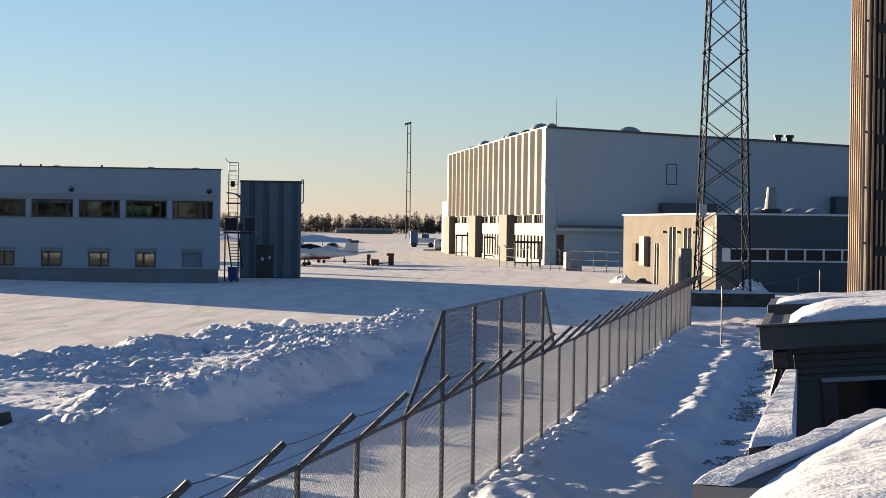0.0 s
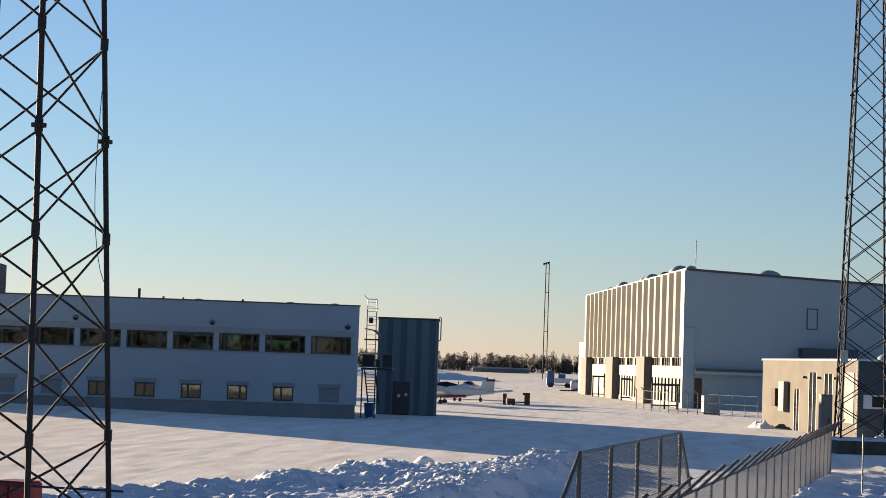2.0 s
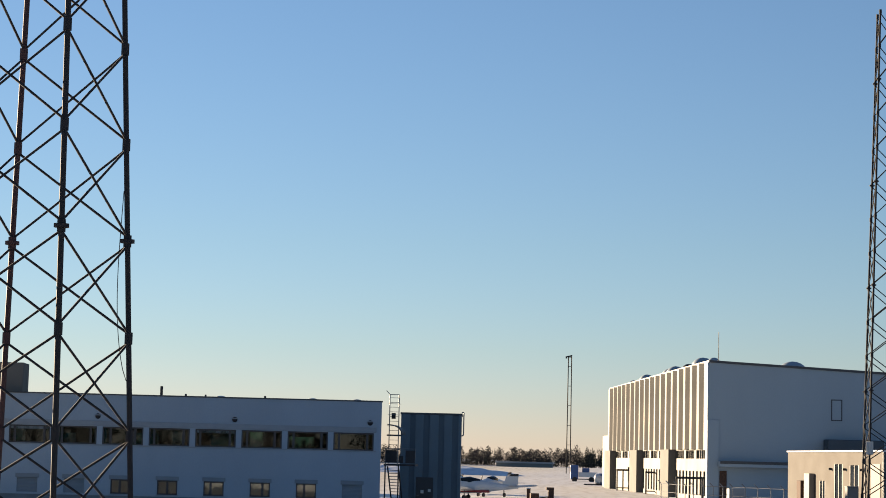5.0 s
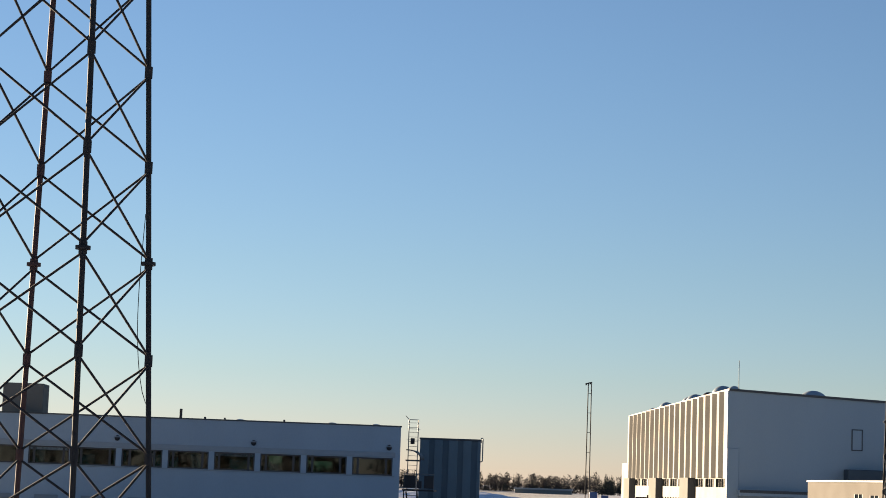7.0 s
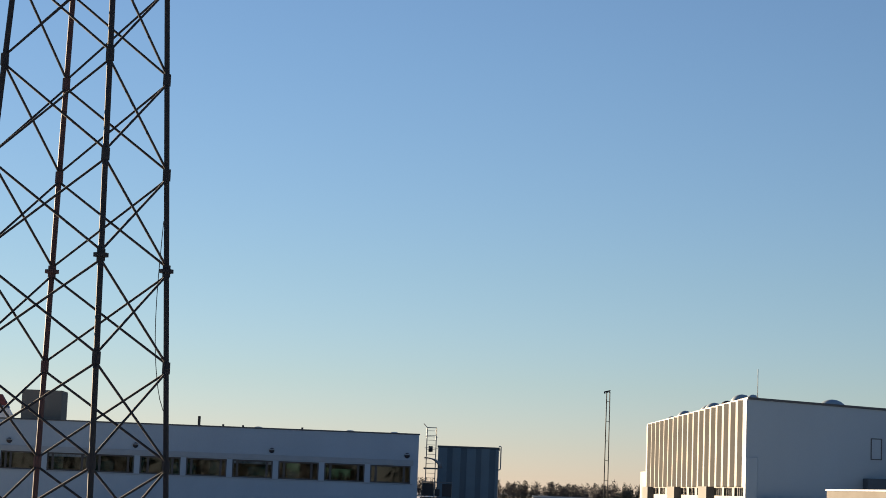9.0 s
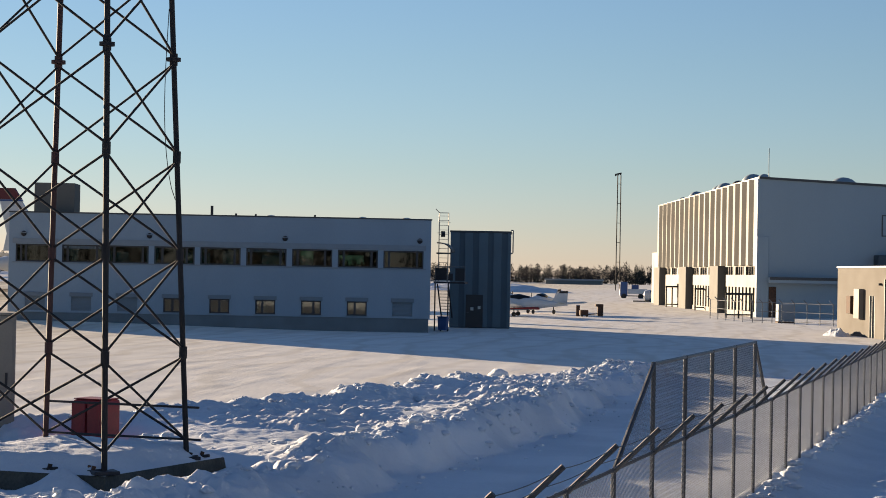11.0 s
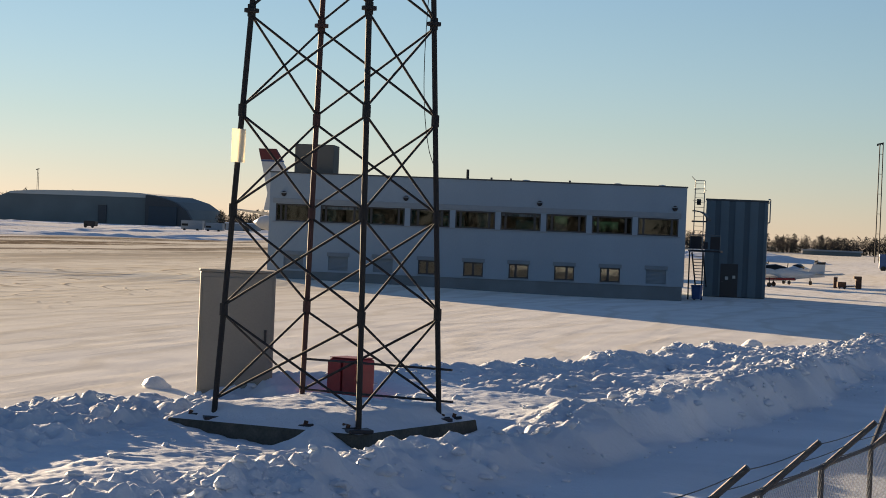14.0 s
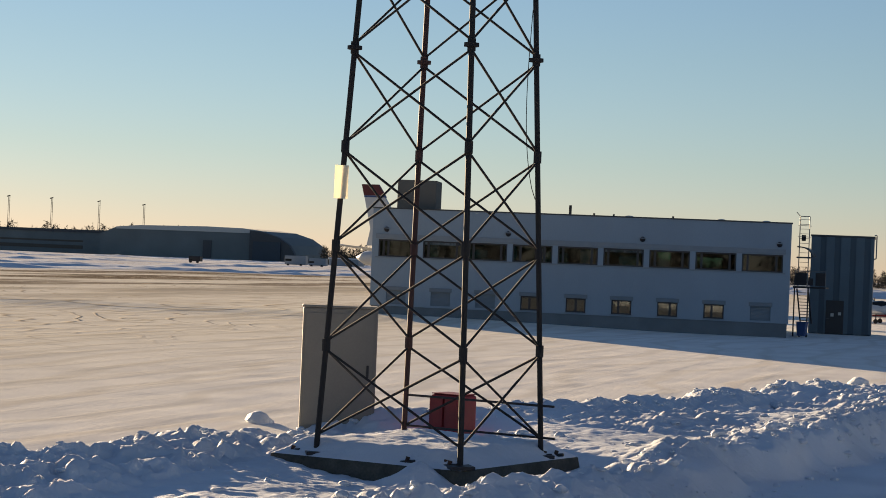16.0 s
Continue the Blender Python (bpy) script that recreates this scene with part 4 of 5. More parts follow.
part("snow_cap", boxed(-1.9, 1.8, -1.8, 1.9, 0.62, 0.7, 0.03), SNOW, base2)

# ---- airfield fence ----
fence_dir = Vector((0.172, 1, 0)).normalized()
fence_turn = math.degrees(math.atan2(fence_dir.y, fence_dir.x))
SPAN, RAIL_Z = 2.13, 1.7
fence = thing("airfield_fence", pose(fence_x(FENCE_Y), FENCE_Y, 0, 0, 0, fence_turn), "galvanised chain-link fence with angled barbed-wire arms", "fence")
FIRST, LAST = -6, 24
for k in range(FIRST, LAST + 1):
    x = k * SPAN
    tall_post = 1 <= k <= 5
    top = 2.72 if tall_post else RAIL_Z + 0.02
    p = part("post", rods([((0, 0, -0.3), (0, 0, top))], 0.027, 10), POST_STEEL, fence)
    p.matrix_basis = pose(x, 0, 0)
    part("outrigger_arm", rods([((0, 0, RAIL_Z - 0.02), (0, -0.47, RAIL_Z + 0.44))], 0.026, 8), POST_STEEL, p)
    if k < LAST:
        rail = part("top_rail", rods([((x, 0, RAIL_Z), (x + SPAN, 0, RAIL_Z))], 0.022, 8), POST_STEEL, fence)
        if k < 14:
            bm = bmesh.new()
            u = 0.06
            while u < SPAN - 0.1:
                run = min(0.18 + 0.5 * abs(math.sin(k * 5.3 + u * 3.1)), SPAN - 0.05 - u)
                rod(bm, (x + u, 0.004, RAIL_Z + 0.017), (x + u + run, 0.004, RAIL_Z + 0.015), 0.018, 6, 0.013)
                u += run + 0.12 * abs(math.cos(k * 2.7 + u * 4.0))
            part("rail_snow", bm, SNOW, rail, "thin snow on the rail")
        for q, f in enumerate((0.25, 0.6, 0.95)):
            run = [Vector((x + u * SPAN, -0.47 * f, RAIL_Z - 0.02 + 0.46 * f - 0.1 * u * (1 - u))) for u in (0, 0.17, 0.33, 0.5, 0.67, 0.83, 1)]
            bm = tube(run, 0.0045, 4)
            part("barbed_wire", bm, POST_STEEL, fence)


def chain_link(bm, x0, x1, z0, z1, clip=None, pitch=0.066, r=0.0017):
    """Two sets of slanting wires, clipped to the panel."""
    h = z1 - z0
    u = x0 - h
    while u < x1:
        for s in (1, -1):
            a, b = (u, z0), (u + h, z1)
            if s < 0:
                a, b = (u + h, z0), (u, z1)
            pts = []
            for t in (0.0, 1.0):
                pts.append([a[0] + (b[0] - a[0]) * t, a[1] + (b[1] - a[1]) * t])
            (ax, az), (bx, bz) = pts
            lo, hi = 0.0, 1.0
            for edge, sign in ((x0, 1), (x1, -1)):
                da, db = (ax - edge) * sign, (bx - edge) * sign
                if da < 0 and db < 0:
                    lo = 2
                elif da < 0:
                    lo = max(lo, da / (da - db))
                elif db < 0:
                    hi = min(hi, da / (da - db))
            if hi - lo > 0.02:
                p = Vector((ax + (bx - ax) * lo, 0.012 * s, az + (bz - az) * lo))
                q = Vector((ax + (bx - ax) * hi, 0.012 * s, az + (bz - az) * hi))
                d = (q - p).normalized()
                n = Vector((d.z, 0, -d.x)) * r
                o = Vector((0, r, 0))
                v = [bm.verts.new(w) for w in (p + n, p - n * 0.5 + o, p - n * 0.5 - o, q + n, q - n * 0.5 + o, q - n * 0.5 - o)]
                for i in range(3):
                    j = (i + 1) % 3
                    bm.faces.new((v[i], v[j], v[3 + j], v[3 + i]))
        u += pitch


bm = bmesh.new()
chain_link(bm, 0.0, SPAN, 0.05, RAIL_Z - 0.02)
mesh_panel = tagged(part("mesh_panel", bm, MESH_WIRE, fence, "chain-link mesh"), kind="")
mesh_panel.matrix_basis = pose(FIRST * SPAN, 0, 0)
for k in range(FIRST + 1, LAST):
    again(mesh_panel, pose(k * SPAN, 0, 0))
# raised section over five posts
bm = bmesh.new()
chain_link(bm, 0.0, SPAN, RAIL_Z, 2.7)
high_panel = part("raised_mesh_panel", bm, GALV, fence, "raised chain-link mesh")
high_panel.matrix_basis = pose(SPAN, 0, 0)
for k in range(2, 5):
    again(high_panel, pose(k * SPAN, 0, 0))
for x0, x1, flip in ((0.05, SPAN, False), (5 * SPAN, 5 * SPAN + 1.5, True)):
    bm = bmesh.new()
    chain_link(bm, x0, x1, RAIL_Z, 2.7)
    for v in bm.verts:
        f = (v.co.x - x0) / (x1 - x0)
        f = 1 - f if flip else f
        if v.co.z - RAIL_Z > f:
            v.co.z = RAIL_Z + max(f, 0)
    part("raised_mesh_panel", bm, GALV, fence, "raised chain-link mesh cut on a slope")
    a, b = ((x0, 0, RAIL_Z), (x1, 0, 2.7)) if not flip else ((x0, 0, 2.7), (x1, 0, RAIL_Z))
    part("raking_rail", rods([(a, b)], 0.028, 8), POST_STEEL, fence)
for k in range(1, 5):
    part("raised_rail", rods([((k * SPAN, 0, 2.7), ((k + 1) * SPAN, 0, 2.7))], 0.022, 8), GALV, fence)

# loose fence posts beyond the path
for x, y, h in ((7.8, 59.7, 1.9), (15.6, 92.0, 1.5), (19.5, 108.0, 1.5)):
    p = thing("fence_post", pose(x, y, 0), "thin grey steel post standing in trodden snow", "post", "posts by the path")
    part("tube", rods([((0, 0, -0.2), (0, 0, h))], 0.025, 8), GALV, p)
    part("cap", rods([((0, 0, h), (0, 0, h + 0.05))], 0.035, 8), DARK_STEEL, p)
wire = thing("line_wire", pose(7.8, 59.7, 1.75), "thin wire strung between the posts", "wire")
part("strand", rods([((0, 0, 0), (7.8, 32.3, -0.3)), ((7.8, 32.3, -0.3), (11.7, 48.3, -0.3))], 0.008, 5), DARK_STEEL, wire)

# ---- dark shed, linking roof and porch roof beside the path ----
def snow_sheet(name, corners, z, height, parent, cells=36, rise=(0, 0), bow=0.0):
    """Snow lying on a four-cornered roof, rounded off at its edges."""
    a, b, c, d = (Vector((*p, z)) for p in corners)
    bm = bmesh.new()
    rows = []
    for i in range(cells + 1):
        row = []
        for j in range(cells + 1):
            u, v = i / cells, j / cells
            p = a.lerp(b, u).lerp(d.lerp(c, u), v)
            p += Vector((-0.95, 0.31, 0)) * bow * 4 * u * (1 - u) * (1 - v)
            e = min(1.0, u * 12, (1 - u) * 12, v * 12, (1 - v) * 12)
            p.z += math.sqrt(max(e, 0)) * height * (1 + 0.25 * noise.noise(p * 0.9)) + 0.02 * noise.noise(p * 3.0) * e + 0.004 + (p.x - a.x) * rise[0] + (p.y - a.y) * rise[1]
            row.append(bm.verts.new(p))
        rows.append(row)
    for r0, r1 in zip(rows, rows[1:]):
        for k in range(cells):
            bm.faces.new((r0[k], r1[k], r1[k + 1], r0[k + 1]))
    bmesh.ops.recalc_face_normals(bm, faces=bm.faces)
    return part(name, bm, SNOW, parent, "smooth snow lying on the roof", True)


shed = thing("dark_shed", pose(3.33, 20.67, 0.02, 0, -4.5, -10), "dark boarded shed with snow on its flat roof", "shed")
part("roof_fascia", boxed(0, 6, 0, 0.1, 2.38, 2.63, 0.01), WOOD_DARK, shed)
part("roof_fascia", boxed(0, 0.1, 0.1, 3.6, 2.38, 2.63, 0.01), WOOD_DARK, shed)
part("edge_flashing", boxed(-0.03, 6, -0.03, 0.12, 2.63, 2.655, 0.006), ROOF_DARK, shed)
part("roof", boxed(0.1, 6, 0.1, 3.6, 2.42, 2.6), ROOF_DARK, shed)
snow_sheet("roof_snow", [(0.3, 0.14), (6, 0.14), (6, 3.5), (0.3, 3.5)], 2.6, 0.17, shed)
bm = bmesh.new()
wall(bm, 0.32, 6, -0.3, 2.38, 0.4, 0.55, [(0.75, 4.6, 0.9, 1.98)])
part("front_wall", bm, WOOD_DARK, shed)
for k in range(5):
    part("board", boxed(0.34, 6, 0.375, 0.398, 2.0 + 0.075 * k, 2.0 + 0.075 * k + 0.065, 0.006), WOOD_DARK, shed)
part("side_wall", boxed(0.32, 0.47, 0.55, 3.4, -0.3, 2.38), WOOD_DARK, shed)
w = part("window", boxed(0.75, 4.6, 0.5, 0.53, 0.9, 1.98), GLASS, shed)
part("window_head", boxed(0.62, 4.7, 0.3, 0.4, 1.98, 2.03, 0.008), BAND, w)
part("window_frame", boxed(0.62, 0.78, 0.36, 0.4, 0.85, 1.98, 0.008), FRAME, w)
part("corner_post", boxed(0.2, 0.28, 0.22, 0.3, -0.2, 2.38, 0.01), RUBBER, shed)
part("downpipe", rods([((0.16, 0.4, 2.38), (0.18, 0.42, 2.15)), ((0.18, 0.42, 2.15), (0.08, 0.4, 1.85))], 0.035, 8), DARK_STEEL, shed)
part("floodlight", boxed(0.12, 0.3, 0.1, 0.24, 2.16, 2.36, 0.02), DARK_STEEL, shed, "small black floodlight under the eave")
back = thing("rear_shed", pose(4.02, 25.0, 0, 0, -3.0, -10), "dark flat-roofed shed with snow behind the front one", "shed")
part("roof_fascia", boxed(0, 6, 0, 0.1, 2.5, 2.72, 0.01), WOOD_DARK, back)
part("roof_fascia", boxed(0, 0.1, 0.1, 2.4, 2.5, 2.72, 0.01), WOOD_DARK, back)
part("body", boxed(0.1, 6, 0.1, 2.4, -0.4, 2.7), WOOD_DARK, back)
snow_sheet("roof_snow", [(0.05, 0.1), (6, 0.1), (6, 2.3), (0.05, 2.3)], 2.7, 0.08, back)

link = thing("screen_wall", pose(0, 0, 0), "low dark screen wall capped with sunlit wind-rippled snow", "wall")
plan = [(2.2, 14.9), (2.56, 14.9), (3.52, 20.55), (3.42, 20.6)]
part("body", prism([(2.3, 14.95), (2.54, 14.95), (3.5, 20.5), (3.44, 20.55)], -0.2, 1.9), WOOD_DARK, link)
part("coping", prism(plan, 1.9, 2.0), ROOF_DARK, link)
snow_sheet("cap_snow", plan, 2.0, 0.1, link, rise=(0.12, 0))

porch = thing("porch_roof", pose(0, 0, 0), "dark lean-to porch roof under deep smooth sunlit snow", "roof")
d1, d2 = Vector((0.4, 0.917)), Vector((0.917, -0.4))
p0 = Vector((1.19, 9.86))
d3 = Vector((-0.12, -0.99))
plan = [p0, p0 + d3 * 2, p0 + d3 * 2 + Vector((5, 0)), p0 + d1 * 4.6 + Vector((3.6, 0)), p0 + d1 * 4.6]
part("body", prism([p0 + Vector((0.15, 0.1)), p0 + d3 * 1.9 + Vector((0.15, 0)), p0 + d3 * 1.9 + Vector((4.8, 0)), p0 + d1 * 4.5 + Vector((3.5, 0)), p0 + d1 * 4.5 + Vector((0.15, 0))], 0, 2.2), WOOD_DARK, porch)
part("fascia", prism(plan, 2.2, 2.38), WOOD_DARK, porch, "dark roof edge")
snow_sheet("rim_snow", [p0, p0 + d2 * 0.2, p0 + d2 * 0.2 + d1 * 4.6, p0 + d1 * 4.6], 2.38, 0.04, porch)
top = p0 + d1 * 4.5 + Vector((0.24, -0.05))
foot_corner = p0 + d3 * 2 + Vector((0.02, 0))
snow_sheet("roof_snow", [top, foot_corner, foot_corner + Vector((4.7, 0.1)), top + Vector((3.3, 0))], 2.38, 0.1, porch, 70, rise=(0.95 * 0.16, -0.31 * 0.16), bow=0.27)

# ---- slatted tower ----
slat_tower = thing("slatted_tower", pose(13.75, 68.0, 0, 0, 0, -6.5), "tall tower clad in upright larch slats over dark walls", "tower")
part("core", boxed(0.12, 7.0, 0.12, 6, -0.2, 17, 0.0), RUBBER, slat_tower, "dark inner wall")
slat = part("slat", boxed(-0.035, 0.035, -0.05, 0.02, 0, 17), WOOD_SLAT, slat_tower)
for k in range(1, 42):
    again(slat, pose(k * 0.165, 0, 0))
for k in range(1, 7):
    again(slat, pose(-0.02, k * 0.9, 0, 0, 0, 90) @ Matrix.Diagonal((3.0, 1, 1, 1)))
for k in range(9):
    z = 0.9 + k * 1.95
    part("dark_band", boxed(0.45, 7.0, -0.07, 0.09, z, z + 0.34), RUBBER, slat_tower)
    part("ledger", boxed(-0.02, 7.0, 0.035, 0.1, z + 0.4, z + 0.48), DARK_STEEL, slat_tower)

# ---- outside stair between office and tower ----
stair = thing("outside_stair", pose(-15.68, 123.0, 0), "galvanised outside stair with caged roof ladder at the office corner", "stair")
part("landing", boxed(-0.1, 1.95, 0, 1.6, 3.06, 3.18, 0.01), DARK_STEEL, stair, "dark steel landing")
for x0, x1 in ((0.0, 0.75), (0.85, 1.15), (1.3, 1.9)):
    part("guard_panel", boxed(x0, x1, -0.02, 0.02, 3.25, 4.05 if x0 != 0.85 else 3.7, 0.005), DARK_STEEL, stair)
for x in (0.02, 0.78, 1.92):
    part("guard_post", rods([((x, 0, 3.1), (x, 0, 4.15))], 0.025), GALV, stair)
part("guard_rail", rods([((0, 0, 4.15), (1.95, 0, 4.15))], 0.022), GALV, stair)
for x in (0.0, 0.85):
    part("column", rods([((x, 0.1, 0), (x, 0.1, 3.1))], 0.045, 8), DARK_STEEL, stair)
for x in (0.16, 0.76):
    part("ladder_rail", rods([((x, 0.4, 3.2), (x, 0.4, 7.6))], 0.03, 8), GALV, stair)
part("ladder_head", rods([((0.16, 0.4, 7.6), (-0.1, 0.6, 7.85)), ((0.16, 0.4, 7.6), (0.76, 0.4, 7.6))], 0.025, 8), GALV, stair)
for k in range(14):
    part("rung", rods([((0.16, 0.4, 3.5 + 0.3 * k), (0.76, 0.4, 3.5 + 0.3 * k))], 0.014), GALV, stair)
for z in (5.6, 6.3, 7.0):
    pts = [(0.46 + 0.42 * math.cos(a), 0.4 - 0.6 * math.sin(a), z) for a in np.linspace(0, math.pi, 9)]
    part("cage_hoop", rods(list(zip(pts, pts[1:])), 0.016, 5), GALV, stair)
part("electric_box", boxed(0.3, 0.56, 0.25, 0.38, 6.05, 6.42, 0.02), RUBBER, stair)
bm = bmesh.new()
pts = [(0.0 + 0.95 * (1 - math.cos(a)), 5.05 + 0.62 * math.sin(a)) for a in np.linspace(0.0, math.pi / 2, 9)]
for (xa, za), (xb, zb) in zip(pts, pts[1:]):
    bm.faces.new([bm.verts.new(p) for p in ((0.95 - xa, 0.5, za), (0.95 - xb, 0.5, zb), (0.95 - xb, 2.4, zb), (0.95 - xa, 2.4, za))])
bmesh.ops.remove_doubles(bm, verts=bm.verts, dist=0.001)
bmesh.ops.solidify(bm, geom=bm.faces[:], thickness=0.05)
part("canopy", bm, DARK_STEEL, stair, "curved dark canopy")
part("canopy_beam", boxed(0, 0.95, 0.45, 0.55, 4.95, 5.05), DARK_STEEL, stair)
for k in range(10):
    part("tread", boxed(0.12, 0.78, 0.5 + 0.24 * (9 - k), 0.76 + 0.24 * (9 - k), 0.95 + 0.2 * k, 0.99 + 0.2 * k), GALV, stair)
for x in (0.1, 0.8):
    part("stringer", rods([((x, 2.9, 0.8), (x, 0.5, 3.0))], 0.05, 6), DARK_STEEL, stair)
bin_ = thing("waste_bin", pose(-15.4, 122.3, 0, 0, 0, -8), "blue wheeled waste bin under the stair", "bin")
bm = boxed(0, 0.62, 0, 0.6, 0.08, 0.9, 0.04)
for v in bm.verts:
    if v.co.z < 0.3:
        v.co.x = 0.31 + (v.co.x - 0.31) * 0.82
part("body", bm, BLUE_PAINT, bin_)
part("lid", boxed(-0.03, 0.65, -0.05, 0.63, 0.9, 0.96, 0.02), BLUE_PAINT, bin_)
for x in (0.08, 0.54):
    part("wheel", rods([((x - 0.04, 0.55, 0.1), (x + 0.04, 0.55, 0.1))], 0.1, 12), RUBBER, bin_)


# ---- aircraft ----
def wing(bm, root, tip, chord0, chord1, thick, sweep=0.0):
    """A tapered wing from root to tip along y; x aft."""
    rings = []
    for p, c in ((Vector(root), chord0), (Vector(tip), chord1)):
        ring = []
        for u, h in ((0, 0), (0.12, 0.5), (0.4, 0.6), (0.8, 0.25), (1, 0.02), (0.8, -0.12), (0.4, -0.35), (0.12, -0.4)):
            ring.append(bm.verts.new(p + Vector((u * c, 0, h * thick * c))))
        rings.append(ring)
    n = len(rings[0])
    for k in range(n):
        bm.faces.new((rings[0][k], rings[0][(k + 1) % n], rings[1][(k + 1) % n], rings[1][k]))
    bm.faces.new(list(reversed(rings[0]))), bm.faces.new(rings[1])
    bmesh.ops.recalc_face_normals(bm, faces=bm.faces)


def fin_shape(points, t):
    """A thin upright fin from (x, z) points."""
    bm = bmesh.new()
    f = bm.faces.new([bm.verts.new((x, -t / 2, z)) for x, z in points])
    r = bmesh.ops.extrude_face_region(bm, geom=[f])
    bmesh.ops.translate(bm, vec=(0, t, 0), verts=[g for g in r["geom"] if isinstance(g, bmesh.types.BMVert)])
    bmesh.ops.recalc_face_normals(bm, faces=bm.faces)
    return bm


def light_aircraft(m, label, trim):
    a = thing("light_aircraft", m, label, "aircraft", "parked light aircraft")
    body = lathe([(0, 0.28), (0.25, 0.42), (1.1, 0.55), (2.4, 0.62), (3.6, 0.55), (5.2, 0.3), (6.9, 0.12)], Matrix.Translation((0, 0, 1.15)) @ Matrix.Diagonal((1, 1, 1.05, 1)), 14)
    part("fuselage", body, WHITE_PAINT, a, smooth=True)
    part("belly_stripe", boxed(0.4, 4.4, -0.5, 0.5, 0.62, 0.84, 0.08), trim, a, "dark red lower stripe")
    can = lathe([(1.3, 0.1), (1.7, 0.4), (2.6, 0.5), (3.5, 0.3), (3.9, 0.08)], Matrix.Translation((0, 0, 1.5)), 12)
    part("canopy", can, GLASS, a, smooth=True)
    for s in (-1, 1):
        bm = bmesh.new()
        wing(bm, (1.6, 0.3 * s, 0.8), (1.75, 4.6 * s, 1.15), 1.6, 1.2, 0.16)
        part("wing", bm, WHITE_PAINT, a, smooth=True)
        bm = bmesh.new()
        wing(bm, (6.1, 0.1 * s, 1.3), (6.3, 1.6 * s, 1.32), 0.85, 0.6, 0.1)
        part("tailplane", bm, WHITE_PAINT, a, smooth=True)
        leg = part("landing_gear", rods([((2.3, 1.3 * s, 0.85), (2.3, 1.35 * s, 0.2))], 0.05), DARK_STEEL, a)
        part("wheel", rods([((2.3, 1.28 * s, 0.2), (2.3, 1.45 * s, 0.2))], 0.2, 14), RUBBER, leg)
    leg = part("landing_gear", rods([((0.6, 0, 0.8), (0.5, 0, 0.18))], 0.05), DARK_STEEL, a)
    part("wheel", rods([((0.5, -0.08, 0.18), (0.5, 0.08, 0.18))], 0.18, 14), RUBBER, leg)
    part("fin", fin_shape([(5.4, 1.35), (6.25, 2.3), (6.95, 2.35), (6.85, 1.1)], 0.09), WHITE_PAINT, a)
    part("fin_tip", fin_shape([(6.1, 2.12), (6.25, 2.3), (6.95, 2.35), (6.93, 2.12)], 0.1), DARK_STEEL, a, "dark fin tip")
    hub = part("spinner", lathe([(-0.3, 0.02), (-0.15, 0.12), (0, 0.16)], Matrix.Translation((0, 0, 1.15)), 12), RED_PAINT, a)
    part("propeller", rods([((-0.12, 0.1, 0.3), (-0.12, -0.1, 2.0))], 0.05), DARK_STEEL, hub)
    return a


light_aircraft(pose(-16.9, 172.0, 0.03, 0, 0, -3), "white low-wing light aircraft with dark red stripe parked on snow", RED_PAINT)
light_aircraft(pose(-14.2, 184.0, 0.03, 0, 0, 70), "white light aircraft with red trim parked behind another", RED_PAINT)
light_aircraft(pose(-17.5, 200.0, 0.03, 0, 0, 104), "white light aircraft with blue trim at the back of the row", BLUE_PAINT)


def airliner(m):
    a = thing("airliner", m, "white parked airliner with red fin tip behind the office", "aircraft")
    part("fuselage", lathe([(0, 0.15), (1, 0.75), (4, 1.3), (9, 1.85), (13, 1.95), (32, 1.95), (35, 1.6), (36.8, 0.8), (37.5, 0.15)], Matrix.Translation((0, 0, 3.9)), 24), WHITE_PAINT, a, smooth=True)
    fin = part("fin", fin_shape([(1.2, 5.3), (8.5, 5.6), (5.4, 7.6), (2.3, 12.2), (0.35, 12.2), (1.6, 7.2)], 0.34), WHITE_PAINT, a)
    part("fin_tip", fin_shape([(0.62, 11.0), (3.25, 11.0), (2.38, 12.24), (0.3, 12.24)], 0.38), DARK_RED, fin, "dark red fin tip")
    part("fin_line", fin_shape([(0.68, 10.78), (3.38, 10.78), (3.25, 10.98), (0.64, 10.98)], 0.37), BLUE_PAINT, fin)
    for s in (-1, 1):
        bm = bmesh.new()
        wing(bm, (3.4, 0.8 * s, 4.6), (0.9, 6.8 * s, 5.2), 3.6, 1.4, 0.1)
        part("tailplane", bm, WHITE_PAINT, a, smooth=True)
        bm = bmesh.new()
        wing(bm, (14.0, 1.5 * s, 2.9), (11.5, 16.5 * s, 4.6), 6.5, 1.6, 0.1)
        part("wing", bm, WHITE_PAINT, a, smooth=True)
        eng = part("engine", lathe([(18.0, 0.6), (18.5, 0.95), (21.0, 1.05), (21.8, 0.9)], Matrix.Translation((0, 5.2 * s, 1.9)), 16), WHITE_PAINT, a, smooth=True)
        part("engine_pylon", boxed(18.6, 21, 5.1 * s - 0.1, 5.1 * s + 0.1, 2.6, 3.4), WHITE_PAINT, eng)
        leg = part("landing_gear", rods([((17, 2.6 * s, 3), (17, 2.6 * s, 0.5))], 0.15, 8), GALV, a)
        part("wheel", rods([((17, 2.4 * s, 0.55), (17, 2.8 * s, 0.55))], 0.55, 16), RUBBER, leg)
    leg = part("landing_gear", rods([((32, 0, 2.5), (32, 0, 0.4))], 0.12, 8), GALV, a)
    part("wheel", rods([((32, -0.25, 0.4), (32, 0.25, 0.4))], 0.4, 16), RUBBER, leg)


airliner(pose(-75.6, 206.0, 0.02, 0, 0, -6))

